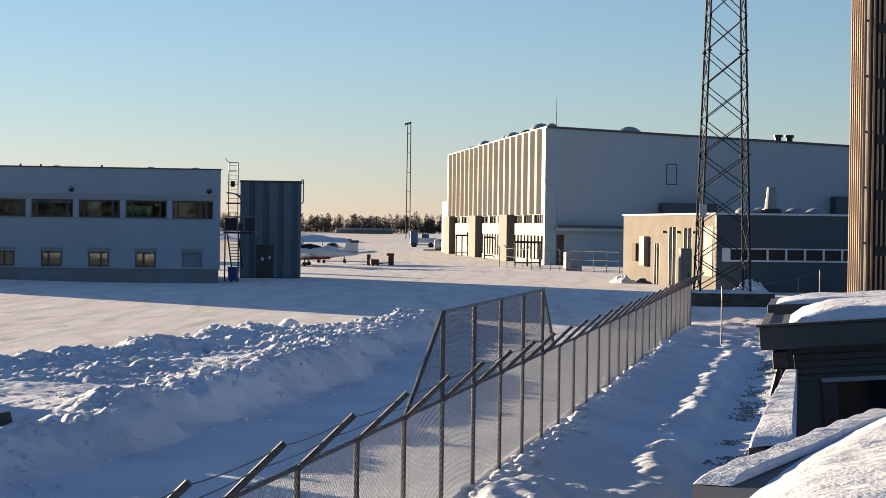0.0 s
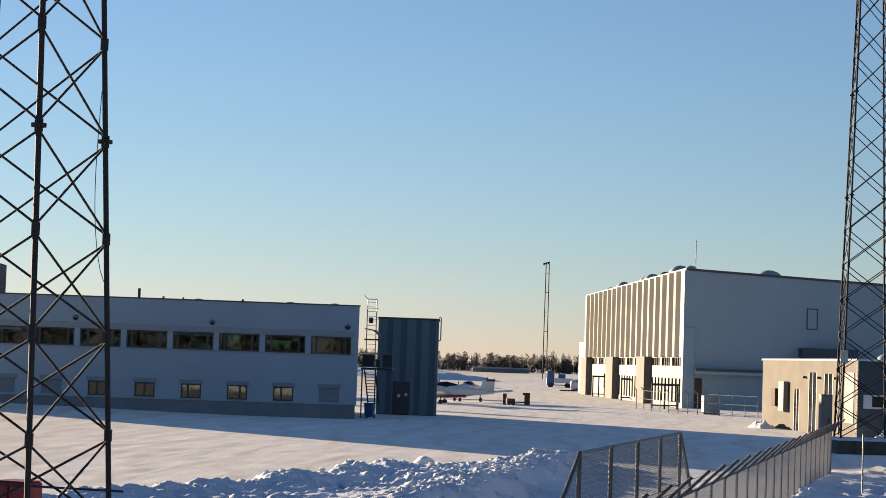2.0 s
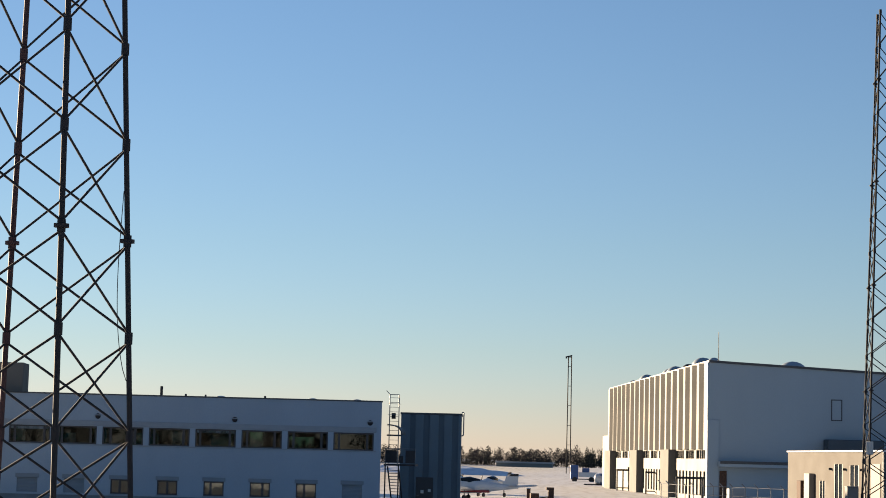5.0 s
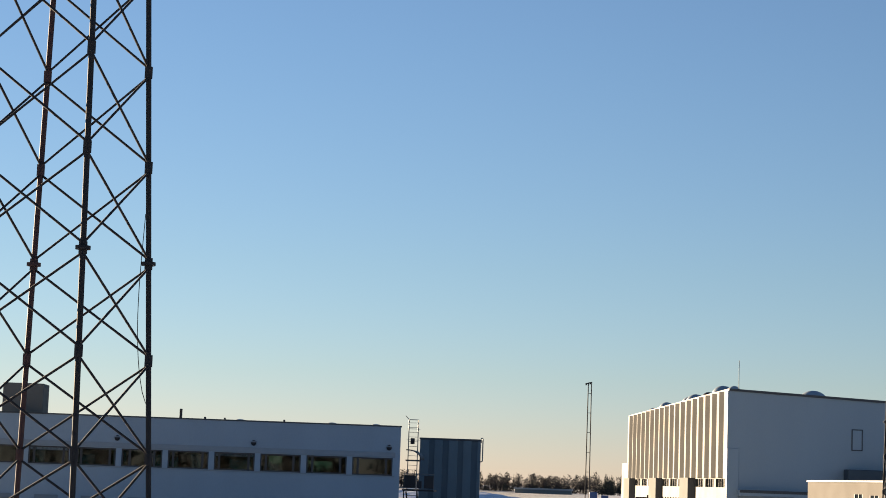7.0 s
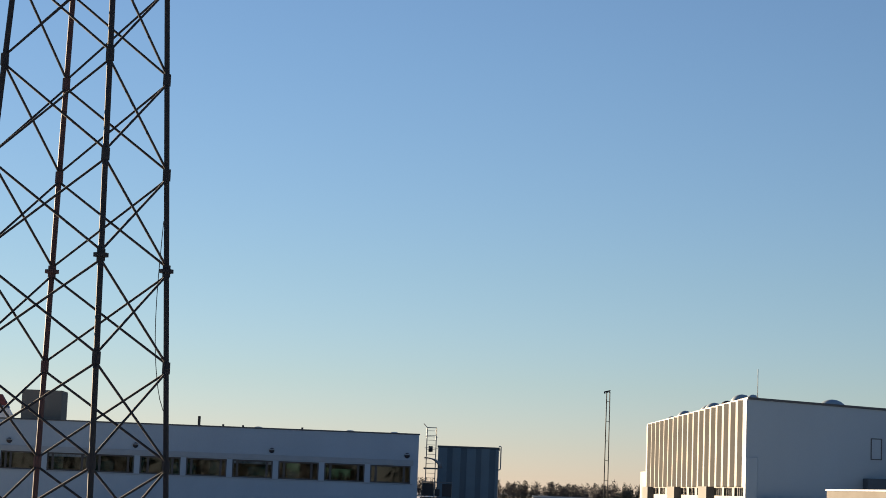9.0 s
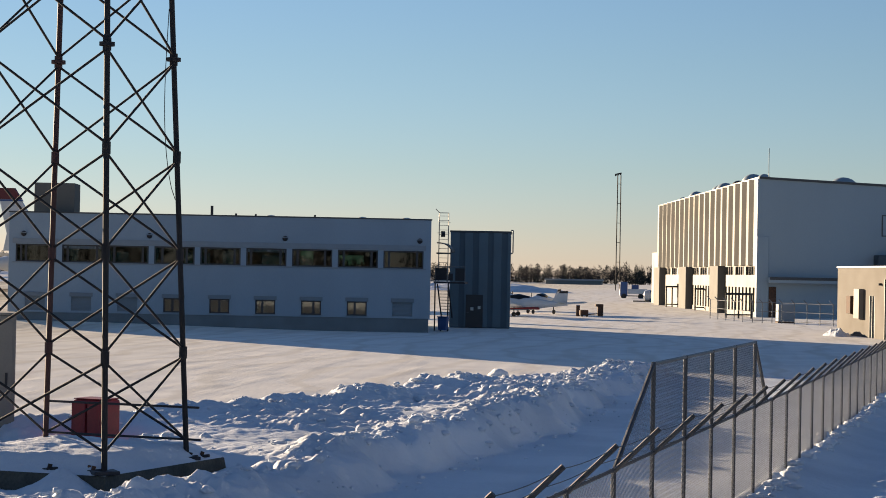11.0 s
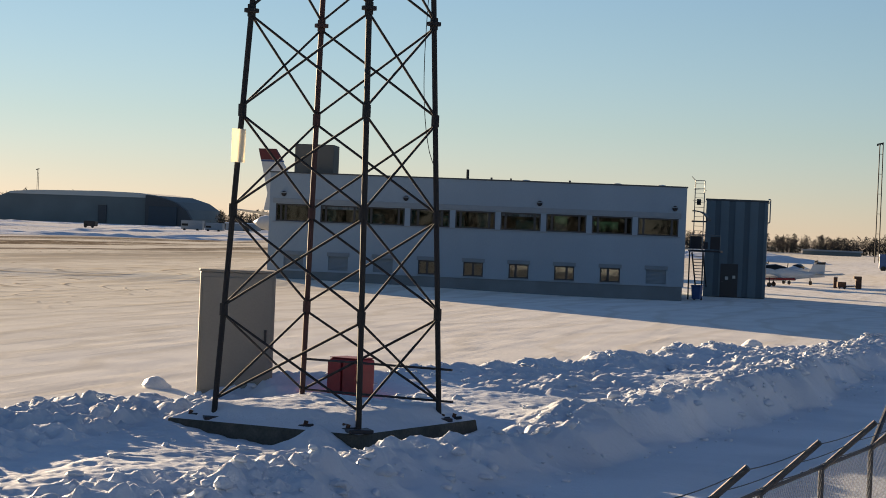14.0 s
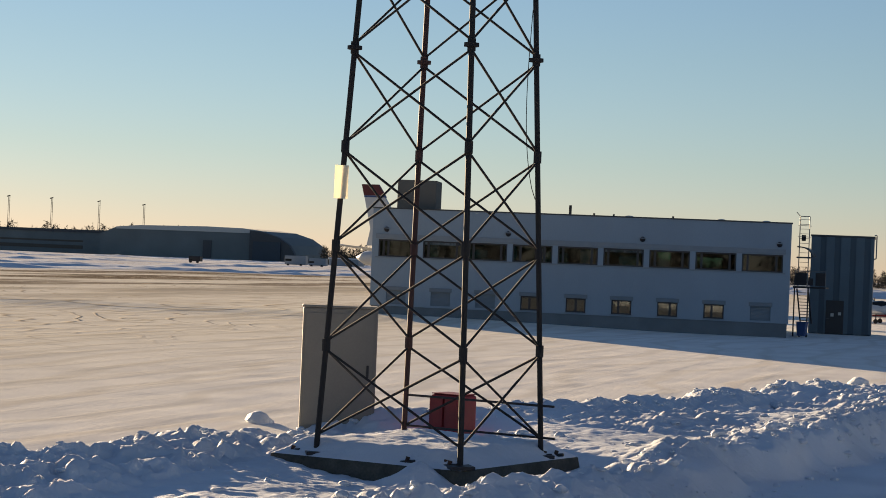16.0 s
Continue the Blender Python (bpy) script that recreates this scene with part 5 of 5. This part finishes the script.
# ---- things on the apron ----
cart = thing("tow_cart", pose(-9.1, 176.5, 0, 0, 0, 14), "rusty brown tow-bar stand with two crates on packed snow", "cart")
part("crate", boxed(0, 0.75, 0, 0.6, 0.12, 0.62, 0.03), RUST, cart)
part("post_box", boxed(1.65, 2.15, 0.1, 0.5, 0.05, 1.15, 0.03), RUST, cart)
part("head", boxed(1.45, 2.15, 0.05, 0.55, 0.95, 1.18, 0.03), RUST, cart)
part("tow_bar", rods([((0.7, 0.3, 0.2), (1.7, 0.3, 0.3))], 0.05, 8), DARK_STEEL, cart)
for x in (0.15, 0.6):
    part("wheel", rods([((x, -0.05, 0.12), (x, 0.05, 0.12))], 0.12, 10), RUBBER, cart)
stand = thing("wheel_chock_stand", pose(-9.6, 178.5, 0, 0, 0, 5), "small brown equipment box standing on the snow", "stand")
part("box", boxed(0, 0.35, 0, 0.3, 0.0, 1.0, 0.02), RUST, stand)
part("cap", boxed(-0.04, 0.39, -0.04, 0.34, 1.0, 1.06, 0.01), SNOW, stand)

truck = thing("service_truck", pose(-10.4, 330.0, 0, 0, 0, 4), "blue and white airport service truck by the hangar", "truck")
part("cab", boxed(0, 1.3, 0, 2.2, 0.5, 2.9, 0.1), BLUE_PAINT, truck)
part("windscreen", boxed(-0.03, 0.02, 0.2, 2.0, 1.7, 2.5), GLASS, truck)
part("load_body", boxed(1.4, 4.6, 0, 2.2, 0.9, 1.7, 0.05), WHITE_PAINT, truck)
part("tool_rack", boxed(2.0, 3.2, 0.3, 1.8, 1.7, 2.4, 0.05), BLUE_PAINT, truck)
part("chassis", boxed(0.2, 4.5, 0.5, 1.7, 0.45, 0.6), DARK_STEEL, truck)
for x in (0.7, 3.6):
    for y in (0.1, 2.1):
        part("wheel", rods([((x, y - 0.14, 0.45), (x, y + 0.14, 0.45))], 0.45, 14), RUBBER, truck)
tank = thing("fluid_tank", pose(-5.6, 292.0, 0, 0, 0, 0), "white and blue wheeled fluid tank", "tank")
part("vessel", lathe([(0, 0.5), (0.2, 0.8), (1.2, 0.85), (1.4, 0.6)], Matrix.Translation((0, 0, 1.0)), 16), WHITE_PAINT, tank, smooth=True)
part("pump_case", boxed(0.9, 2.0, -0.7, 0.7, 0.2, 1.75, 0.05), BLUE_PAINT, tank)
part("skid", boxed(-1.6, 2.0, -0.6, 0.6, 0.05, 0.22, 0.02), DARK_STEEL, tank)

# tubular frames before the hangar's doors
for x, y, w, h, n in ((-1.9, 248.0, 3.0, 2.6, 5), (1.6, 226.0, 1.6, 2.5, 2), (4.2, 184.0, 2.4, 2.3, 3)):
    fr = thing("door_guard_frame", pose(x, y, 0, 0, 0, 8), "black tubular guard frame before the hangar doors", "frame", "guard frames")
    for k in range(n):
        part("upright", rods([((w * k / max(n - 1, 1), 0, 0), (w * k / max(n - 1, 1), 0, h))], 0.09, 8), RUBBER, fr)
    part("top_bar", rods([((-0.1, 0, h), (w + 0.1, 0, h))], 0.11, 8), RUBBER, fr)
    part("low_bar", rods([((-0.1, 0, 0.35), (w + 0.1, 0, 0.35))], 0.07, 8), RUBBER, fr)

yard = thing("yard_fence", pose(2.7, 181.0, 0), "low thin steel fence beside the hangar", "fence")
line = [(0, 0), (2.6, -12.7), (5.8, -15.1), (9.6, -21.2), (14.5, -24.0)]
for (xa, ya), (xb, yb) in zip(line, line[1:]):
    n = 4
    for k in range(n):
        f = k / n
        part("post", rods([((xa + (xb - xa) * f, ya + (yb - ya) * f, -0.1), (xa + (xb - xa) * f, ya + (yb - ya) * f, 1.75)), ((xa + (xb - xa) * f, ya + (yb - ya) * f, 1.75), (xa + (xb - xa) * f - 0.3, ya + (yb - ya) * f, 2.05))], 0.04, 6), GALV, yard)
    for z in (0.2, 1.0, 1.75):
        part("rail", rods([((xa, ya, z), (xb, yb, z))], 0.025, 5), GALV, yard)
crates = thing("pallet_box", pose(8.3, 168.0, 0, 0, 0, 8), "grey pallet box stacked by the hangar end", "box")
part("box", boxed(0, 1.4, 0, 1.2, 0.12, 1.6, 0.03), SHUTTER, crates)
part("pallet", boxed(-0.02, 1.42, -0.02, 1.22, 0, 0.12), RUST, crates)


# ---- far field ----
def snow_heap(at, rx, ry, h, seed, label):
    bm = bmesh.new()
    bmesh.ops.create_grid(bm, x_segments=40, y_segments=24, size=1.0)
    for v in bm.verts:
        r = math.hypot(v.co.x, v.co.y)
        lump = noise.fractal(Vector((v.co.x * 3 + seed, v.co.y * 3, seed)), 1.0, 2.0, 4)
        v.co.z = max(0, 1 - r * r) ** 1.2 * h * (1 + 0.5 * lump) - 0.06
        v.co.x *= rx
        v.co.y *= ry
    ob = part("snow_mound", bm, SNOW, None, smooth=True)
    ob.matrix_basis = pose(*at)
    return tagged(ob, label, "snow mound", "snow mounds")


snow_heap((-44, 420, 0), 22, 16, 2.1, 1.0, "broad low heap of cleared snow on the airfield")
snow_heap((16.3, 112.5, 0), 1.3, 0.8, 0.75, 2.0, "small heap of shovelled snow by the dark wall")
snow_heap((22.5, 117.0, 0), 2.2, 0.8, 0.5, 3.0, "low heap of shovelled snow along the wall")
snow_heap((10.5, 133, 0), 1.0, 3.0, 0.5, 4.0, "low heap of snow at the foot of the tan wall")

arc = thing("arched_hangar", pose(-630, 1200, 0, 0, 0, 0), "long grey arched hangar with snow on its roof", "hangar")
outline = [(0, 14.5), (12, 19.4), (30, 20.9), (80, 21.7), (107, 21.3), (122, 19.8), (134, 16.4), (142, 11.4), (146, 5.5), (147, -1)]


def upright_prism(points, y0, y1):
    bm = bmesh.new()
    f = bm.faces.new([bm.verts.new((x, y0, z)) for x, z in points])
    r = bmesh.ops.extrude_face_region(bm, geom=[f])
    bmesh.ops.translate(bm, vec=(0, y1 - y0, 0), verts=[g for g in r["geom"] if isinstance(g, bmesh.types.BMVert)])
    bmesh.ops.recalc_face_normals(bm, faces=bm.faces)
    return bm


part("front", upright_prism([(0, -1)] + outline, 0, 60), FAR_WALL, arc)
part("arched_roof", upright_prism([(12, 18.2), (12, 19.6), *[(x, z + 0.25) for x, z in outline[2:6]], (122, 18.6), (107, 18.4), (60, 18.4)], -0.6, 59), BLIND, arc, "pale snow-dusted roof edge")
part("gable_end", upright_prism([(113, -1), (113, 20.4), (122, 19.6), (134, 16.2), (142, 11.2), (146, 5.3), (147, -1)], -3, -0.1), ROOF_DARK, arc, "dark gable end")
part("big_door", boxed(116, 136, -4, -3.1, -1, 13), DARK_PANEL, arc, "dark hangar door")
part("wall_strip", boxed(78, 84, -0.8, -0.1, -1, 12.5), ROOF_DARK, arc)
low = thing("terminal_building", pose(-790, 1250, 0), "long low dark terminal building far across the field", "building")
part("wall", boxed(0, 160, 0, 40, -1, 15), FAR_WALL, low)
part("roof", boxed(-1, 161, -1, 41, 15, 17), ROOF_DARK, low)
for z0, z1 in ((3.0, 5.5), (8.0, 9.2)):
    part("wall_band", boxed(2, 120, -0.3, -0.05, z0, z1), TAN, low, "brown band along the wall")
hut = thing("field_hut", pose(-330, 860, 0, 0, 0, 0), "pale flat-roofed hut before the trees", "building")
part("wall", boxed(0, 15, 0, 8, -0.5, 3.6, 0.05), BAND, hut)
part("roof", boxed(-0.4, 15.4, -0.4, 8.4, 3.6, 4.1, 0.05), SNOW, hut)
part("door", boxed(9, 12, -0.08, -0.004, 0, 2.8), FRAME, hut)
bunker = thing("low_depot", pose(-63, 900, 0), "low snow-roofed depot before the trees", "building")
part("wall", boxed(0, 26, 0, 12, -1, 1.7), FAR_WALL, bunker)
part("roof", prism([(-0.5, -0.5), (26.5, -0.5), (26.5, 12.5), (-0.5, 12.5)], 1.7, 2.4), BAND, bunker)


def light_mast(m, h, label):
    a = thing("floodlight_mast", m, label, "mast", "floodlight masts")
    w = h / 60
    for s in (-1, 1):
        part("pole", rods([((s * w, 0, -0.5), (s * w * 0.8, 0, h))], h / 230, 8), MAST_STEEL, a)
    for k in range(6):
        part("tie", rods([((-w, 0, h * (k + 0.5) / 6), (w, 0, h * (k + 0.5) / 6))], h / 400, 5), MAST_STEEL, a)
    head = part("lamp_frame", boxed(-w * 2.3, w * 1.2, -w, w, -w * 0.2, w * 0.35, 0.03), MAST_STEEL, a)
    head.matrix_basis = pose(0, 0, h + w * 0.3, 0, -14, 0)
    for k in range(3):
        part("floodlight", boxed(-w * 2.4 + k * w * 1.2, -w * 1.6 + k * w * 1.2, -w * 1.3, -w * 0.5, -w * 0.8, -w * 0.2), MAST_STEEL, head)
    return a


light_mast(pose(-16.4, 499, 0), 30.2, "slender twin-pole floodlight mast on the airfield")
for x, z in ((-819.5, 44), (-780, 43.4), (-737, 42), (-697, 40.4)):
    light_mast(pose(x, 1400, 0), z, "tall thin floodlight mast beyond the terminal")

# parked vehicles and boxes far across the field
for x, y, s in ((-292, 712, 1.0), (-279, 705, 0.8), (-300, 640, 0.5)):
    v = thing("parked_van", pose(x, y, 0), "pale van parked far across the field", "van", "far vans")
    part("body", boxed(0, 9 * s, 0, 2.5, 0.6, 3.4 * s + 0.8, 0.15), BAND if s > 0.6 else DARK_STEEL, v)
    part("window_band", boxed(0.3, 3 * s, -0.03, -0.004, 2.0 * s, 2.9 * s), GLASS, v)
    for wx in (1.5 * s, 7 * s):
        part("wheel", rods([((wx, -0.1, 0.5), (wx, 0.3, 0.5))], 0.5, 12), RUBBER, v)


# ---- ridges of ploughed snow along the runway ----
verts, faces = [], []
for rx, h, wide, y0, y1, seed in ((-163, 0.75, 7, 150, 760, 1), (-182, 0.55, 6, 150, 820, 2), (-215, 0.7, 9, 180, 900, 3), (-262, 0.7, 10, 220, 1000, 4), (-330, 0.8, 12, 300, 1000, 5), (-430, 1.0, 16, 400, 1050, 6)):
    across, along = 9, 260
    n0 = len(verts)
    for j in range(along + 1):
        y = y0 + (y1 - y0) * j / along
        for i in range(across):
            u = i / (across - 1)
            x = rx + (u - 0.5) * wide + 3.0 * noise.noise(Vector((y * 0.012, seed * 7.1, 0)))
            gap = max(0.0, min(1.0, 0.75 + 1.5 * noise.noise(Vector((y * 0.02, seed * 3.3, 5)))))
            z = math.sin(math.pi * u) ** 1.3 * h * gap * (0.75 + 0.6 * noise.noise(Vector((x * 0.35, y * 0.12, seed))))
            verts.append((x, y, z - 0.05))
    for j in range(along):
        for i in range(across - 1):
            k = n0 + j * across + i
            faces.append((k, k + 1, k + across + 1, k + across))
ridge = np.array(verts)
ridge[:, 2] += ground_height(ridge[:, 0], ridge[:, 1])
verts = ridge.tolist()
me = bpy.data.meshes.new("plough_ridges")
me.from_pydata(verts, [], faces)
me.shade_smooth()
me.materials.append(SNOW)
tagged(new("plough_ridges", me), "long low ridges of ploughed snow along the runway", "snow ridges", kind="stuff")


# ---- woods ----
def woods(name, spots, label, seed, leaves=90):
    """Many bare and coniferous trees in one mesh: trunk, limbs and small twig clumps."""
    rnd = random.Random(seed)
    verts, faces, mats = [], [], []

    def tri(a, b, c, m):
        n = len(verts)
        verts.extend((a, b, c))
        faces.append((n, n + 1, n + 2))
        mats.append(m)

    for x, y, h, conifer in spots:
        z0 = -0.5
        r = h * 0.018
        for k in range(3):
            a0, a1 = 2.1 * k, 2.1 * (k + 1)
            tri((x + r * math.cos(a0), y + r * math.sin(a0), z0), (x + r * math.cos(a1), y + r * math.sin(a1), z0), (x, y, h * 0.97), 0)
        for k in range(leaves):
            if conifer:
                f = rnd.random() ** 0.8
                zz = h * (0.1 + 0.9 * f)
                rad = h * 0.2 * (1 - f) ** 0.9 * rnd.uniform(0.3, 1) + 0.1
                size = h * rnd.uniform(0.05, 0.1) * (1.2 - f)
            else:
                f = rnd.random()
                zz = h * (0.3 + 0.7 * f)
                rad = h * 0.3 * math.sin(math.pi * min(1, 0.15 + 0.85 * f)) ** 0.7 * math.sqrt(rnd.random())
                size = h * rnd.uniform(0.035, 0.085)
            t = rnd.uniform(0, 2 * math.pi)
            c = Vector((x + rad * math.cos(t), y + rad * math.sin(t), zz))
            d = Vector((rnd.uniform(-1, 1), rnd.uniform(-1, 1), rnd.uniform(-0.8, 0.3 if conifer else 1.2))) * size * 1.6
            e = Vector((rnd.uniform(-1, 1), rnd.uniform(-1, 1), rnd.uniform(-1, 1))) * size * (1.0 if conifer else 0.45)
            tri(c - d, c + d, c + e, 1 if conifer else 0)
            if not conifer and k % 6 == 0:
                tri((x, y, zz * 0.55), (x + 0.02 * h * 0.2, y, zz * 0.55 + 0.1), tuple(c), 0)
    me = bpy.data.meshes.new(name)
    me.from_pydata(verts, [], faces)
    me.materials.append(BARK), me.materials.append(NEEDLE)
    me.polygons.foreach_set("material_index", np.array(mats, dtype=np.int32))
    return tagged(new(name, me), label, "woods", kind="stuff")


rnd = random.Random(5)
spots = []
for k in range(1150):
    x = rnd.uniform(-180, 160)
    spots.append((x, 1000 + rnd.uniform(-20, 60), rnd.uniform(3.2, 11.5) * (0.85 if x < -30 else 1.0), rnd.random() < (0.15 if x < -28 else 0.9)))
for k in range(520):
    x = rnd.uniform(-392, -150)
    spots.append((x, 1000 + rnd.uniform(-10, 70), rnd.uniform(6, 12), rnd.random() < 0.45))
for k in range(140):
    spots.append((rnd.uniform(-900, -620), 1330 + rnd.uniform(-10, 30), rnd.uniform(14, 24), rnd.random() < 0.3))
for k in range(700):
    spots.append((rnd.uniform(-400, 160), 985 + rnd.uniform(-8, 10), rnd.uniform(2.2, 4.6), rnd.random() < 0.8))
woods("far_woods", spots, "bare winter trees and spruces along the airfield's edge", 6, 95)
# unseen trees added behind the camera to give the panes a dark reflection
spots = [(rnd.uniform(-220, 260), -95 + rnd.uniform(-40, 10), rnd.uniform(9, 16), rnd.random() < 0.5) for k in range(240)]
woods("reflection_woods", spots, "unseen trees added behind the viewpoint for window reflections", 7, 110)

# ---- loose snow ----
def clods(name, count, seed, label, where):
    rnd = random.Random(seed)
    base = bmesh.new()
    bmesh.ops.create_icosphere(base, subdivisions=2, radius=1)
    shape = [v.co.copy() for v in base.verts]
    tris = [[v.index for v in f.verts] for f in base.faces]
    base.free()
    verts, faces = [], []
    spots = [where(rnd) for k in range(count)]
    heights = ground_height(np.array([p[0] for p in spots]), np.array([p[1] for p in spots]))
    for (x, y, r), z in zip(spots, heights.tolist()):
        o = Vector((rnd.uniform(0, 99), rnd.uniform(0, 99), 0))
        n = len(verts)
        sx, sy, sz = rnd.uniform(0.8, 1.4), rnd.uniform(0.8, 1.3), rnd.uniform(0.4, 0.8)
        for c in shape:
            k = 1 + 0.6 * noise.noise(c * 1.3 + o) + 0.25 * noise.noise(c * 3.2 + o)
            verts.append((x + c.x * sx * r * k, y + c.y * sy * r * k, z + r * 0.15 + c.z * sz * r * k))
        faces.extend([[i + n for i in t] for t in tris])
    me = bpy.data.meshes.new(name)
    me.from_pydata(verts, [], faces)
    me.shade_smooth()
    me.materials.append(SNOW)
    return tagged(new(name, me), label, "snow clods", kind="stuff")


def on_bank(rnd):
    y = 17 + 56 * rnd.random() ** 0.9
    foot = np.interp(y, (5, 20, 30, 38, 44, 52, 64, 76), (-9.3, -7.1, -5.3, -3.7, -2.7, -2.1, -1.1, 0.3))
    back = np.interp(y, (5, 26, 37, 42, 48, 60, 66, 76), (-18, -16.5, -15.2, -11.5, -9.2, -6.6, -4.6, -2.2))
    pick = rnd.random()
    if pick < 0.45:
        x = foot - abs(rnd.gauss(1.2, 0.5))
    elif pick < 0.75:
        x = back + abs(rnd.gauss(1.5, 0.7))
    else:
        x = foot + (back - foot) * rnd.uniform(0.1, 0.9)
    if math.hypot(x + 10.0, y - 31.0) < 3.4:
        x = back + 0.5
    return x, y, 0.018 + 0.1 * rnd.random() ** 4


def by_foot(rnd):
    y = 17 + 40 * rnd.random()
    foot = np.interp(y, (5, 20, 30, 38, 44, 52, 64, 76), (-9.3, -7.1, -5.3, -3.7, -2.7, -2.1, -1.1, 0.3))
    return foot + rnd.gauss(0.05, 0.25), y, 0.02 + 0.06 * rnd.random() ** 3


clods("snow_clods", 2200, 11, "broken snow clods strewn over the ploughed bank", on_bank)
clods("small_snow_clods", 110, 12, "small snow lumps at the foot of the bank", by_foot)
clods("trodden_lumps", 120, 13, "trodden snow lumps beside the path", lambda rnd: ((lambda y: (fence_x(y) + rnd.gauss(0.16, 0.08), y, 0.04 + 0.11 * rnd.random() ** 1.5))(23 + 34 * rnd.random())))
for at, r in (((-6.53, 70.29), 0.27), ((-4.06, 72.96), 0.22), ((-6.04, 37.16), 0.16), ((-16.48, 36.06), 0.26), ((-16.60, 39.60), 0.34)):
    ob = clods("snow_ball", 1, int(r * 100) + 40, "large round clod of snow on the bank", lambda rnd, at=at, r=r: (at[0], at[1], r))
    ob["kind"] = "thing"
    ob["category"] = "snow clod"


# thawed gravel in patches beside the shed
rnd = random.Random(31)
verts, faces = [], []
for k in range(1300):
    u = rnd.random()
    y = 31 + 24 * u
    x = fence_x(y) + 2.9 + 0.012 * (y - 33) + rnd.gauss(0, 0.16)
    if noise.noise(Vector((x * 0.9, y * 0.5, 3))) < -0.12:
        continue
    z = float(ground_height(np.array([x]), np.array([y]))[0])
    r, n = rnd.uniform(0.02, 0.06), len(verts)
    for a in range(5):
        t = a * 1.2566 + rnd.uniform(-0.3, 0.3)
        verts.append((x + r * math.cos(t) * rnd.uniform(0.7, 1.3), y + 1.6 * r * math.sin(t), z - 0.005))
    verts.append((x, y, z + rnd.uniform(0.015, 0.04)))
    faces.extend([(n + a, n + (a + 1) % 5, n + 5) for a in range(5)])
me = bpy.data.meshes.new("thawed_gravel")
me.from_pydata(verts, [], faces)
me.materials.append(GRAVEL)
tagged(new("thawed_gravel", me), "dark thawed gravel showing through the trodden snow", "gravel", kind="stuff")
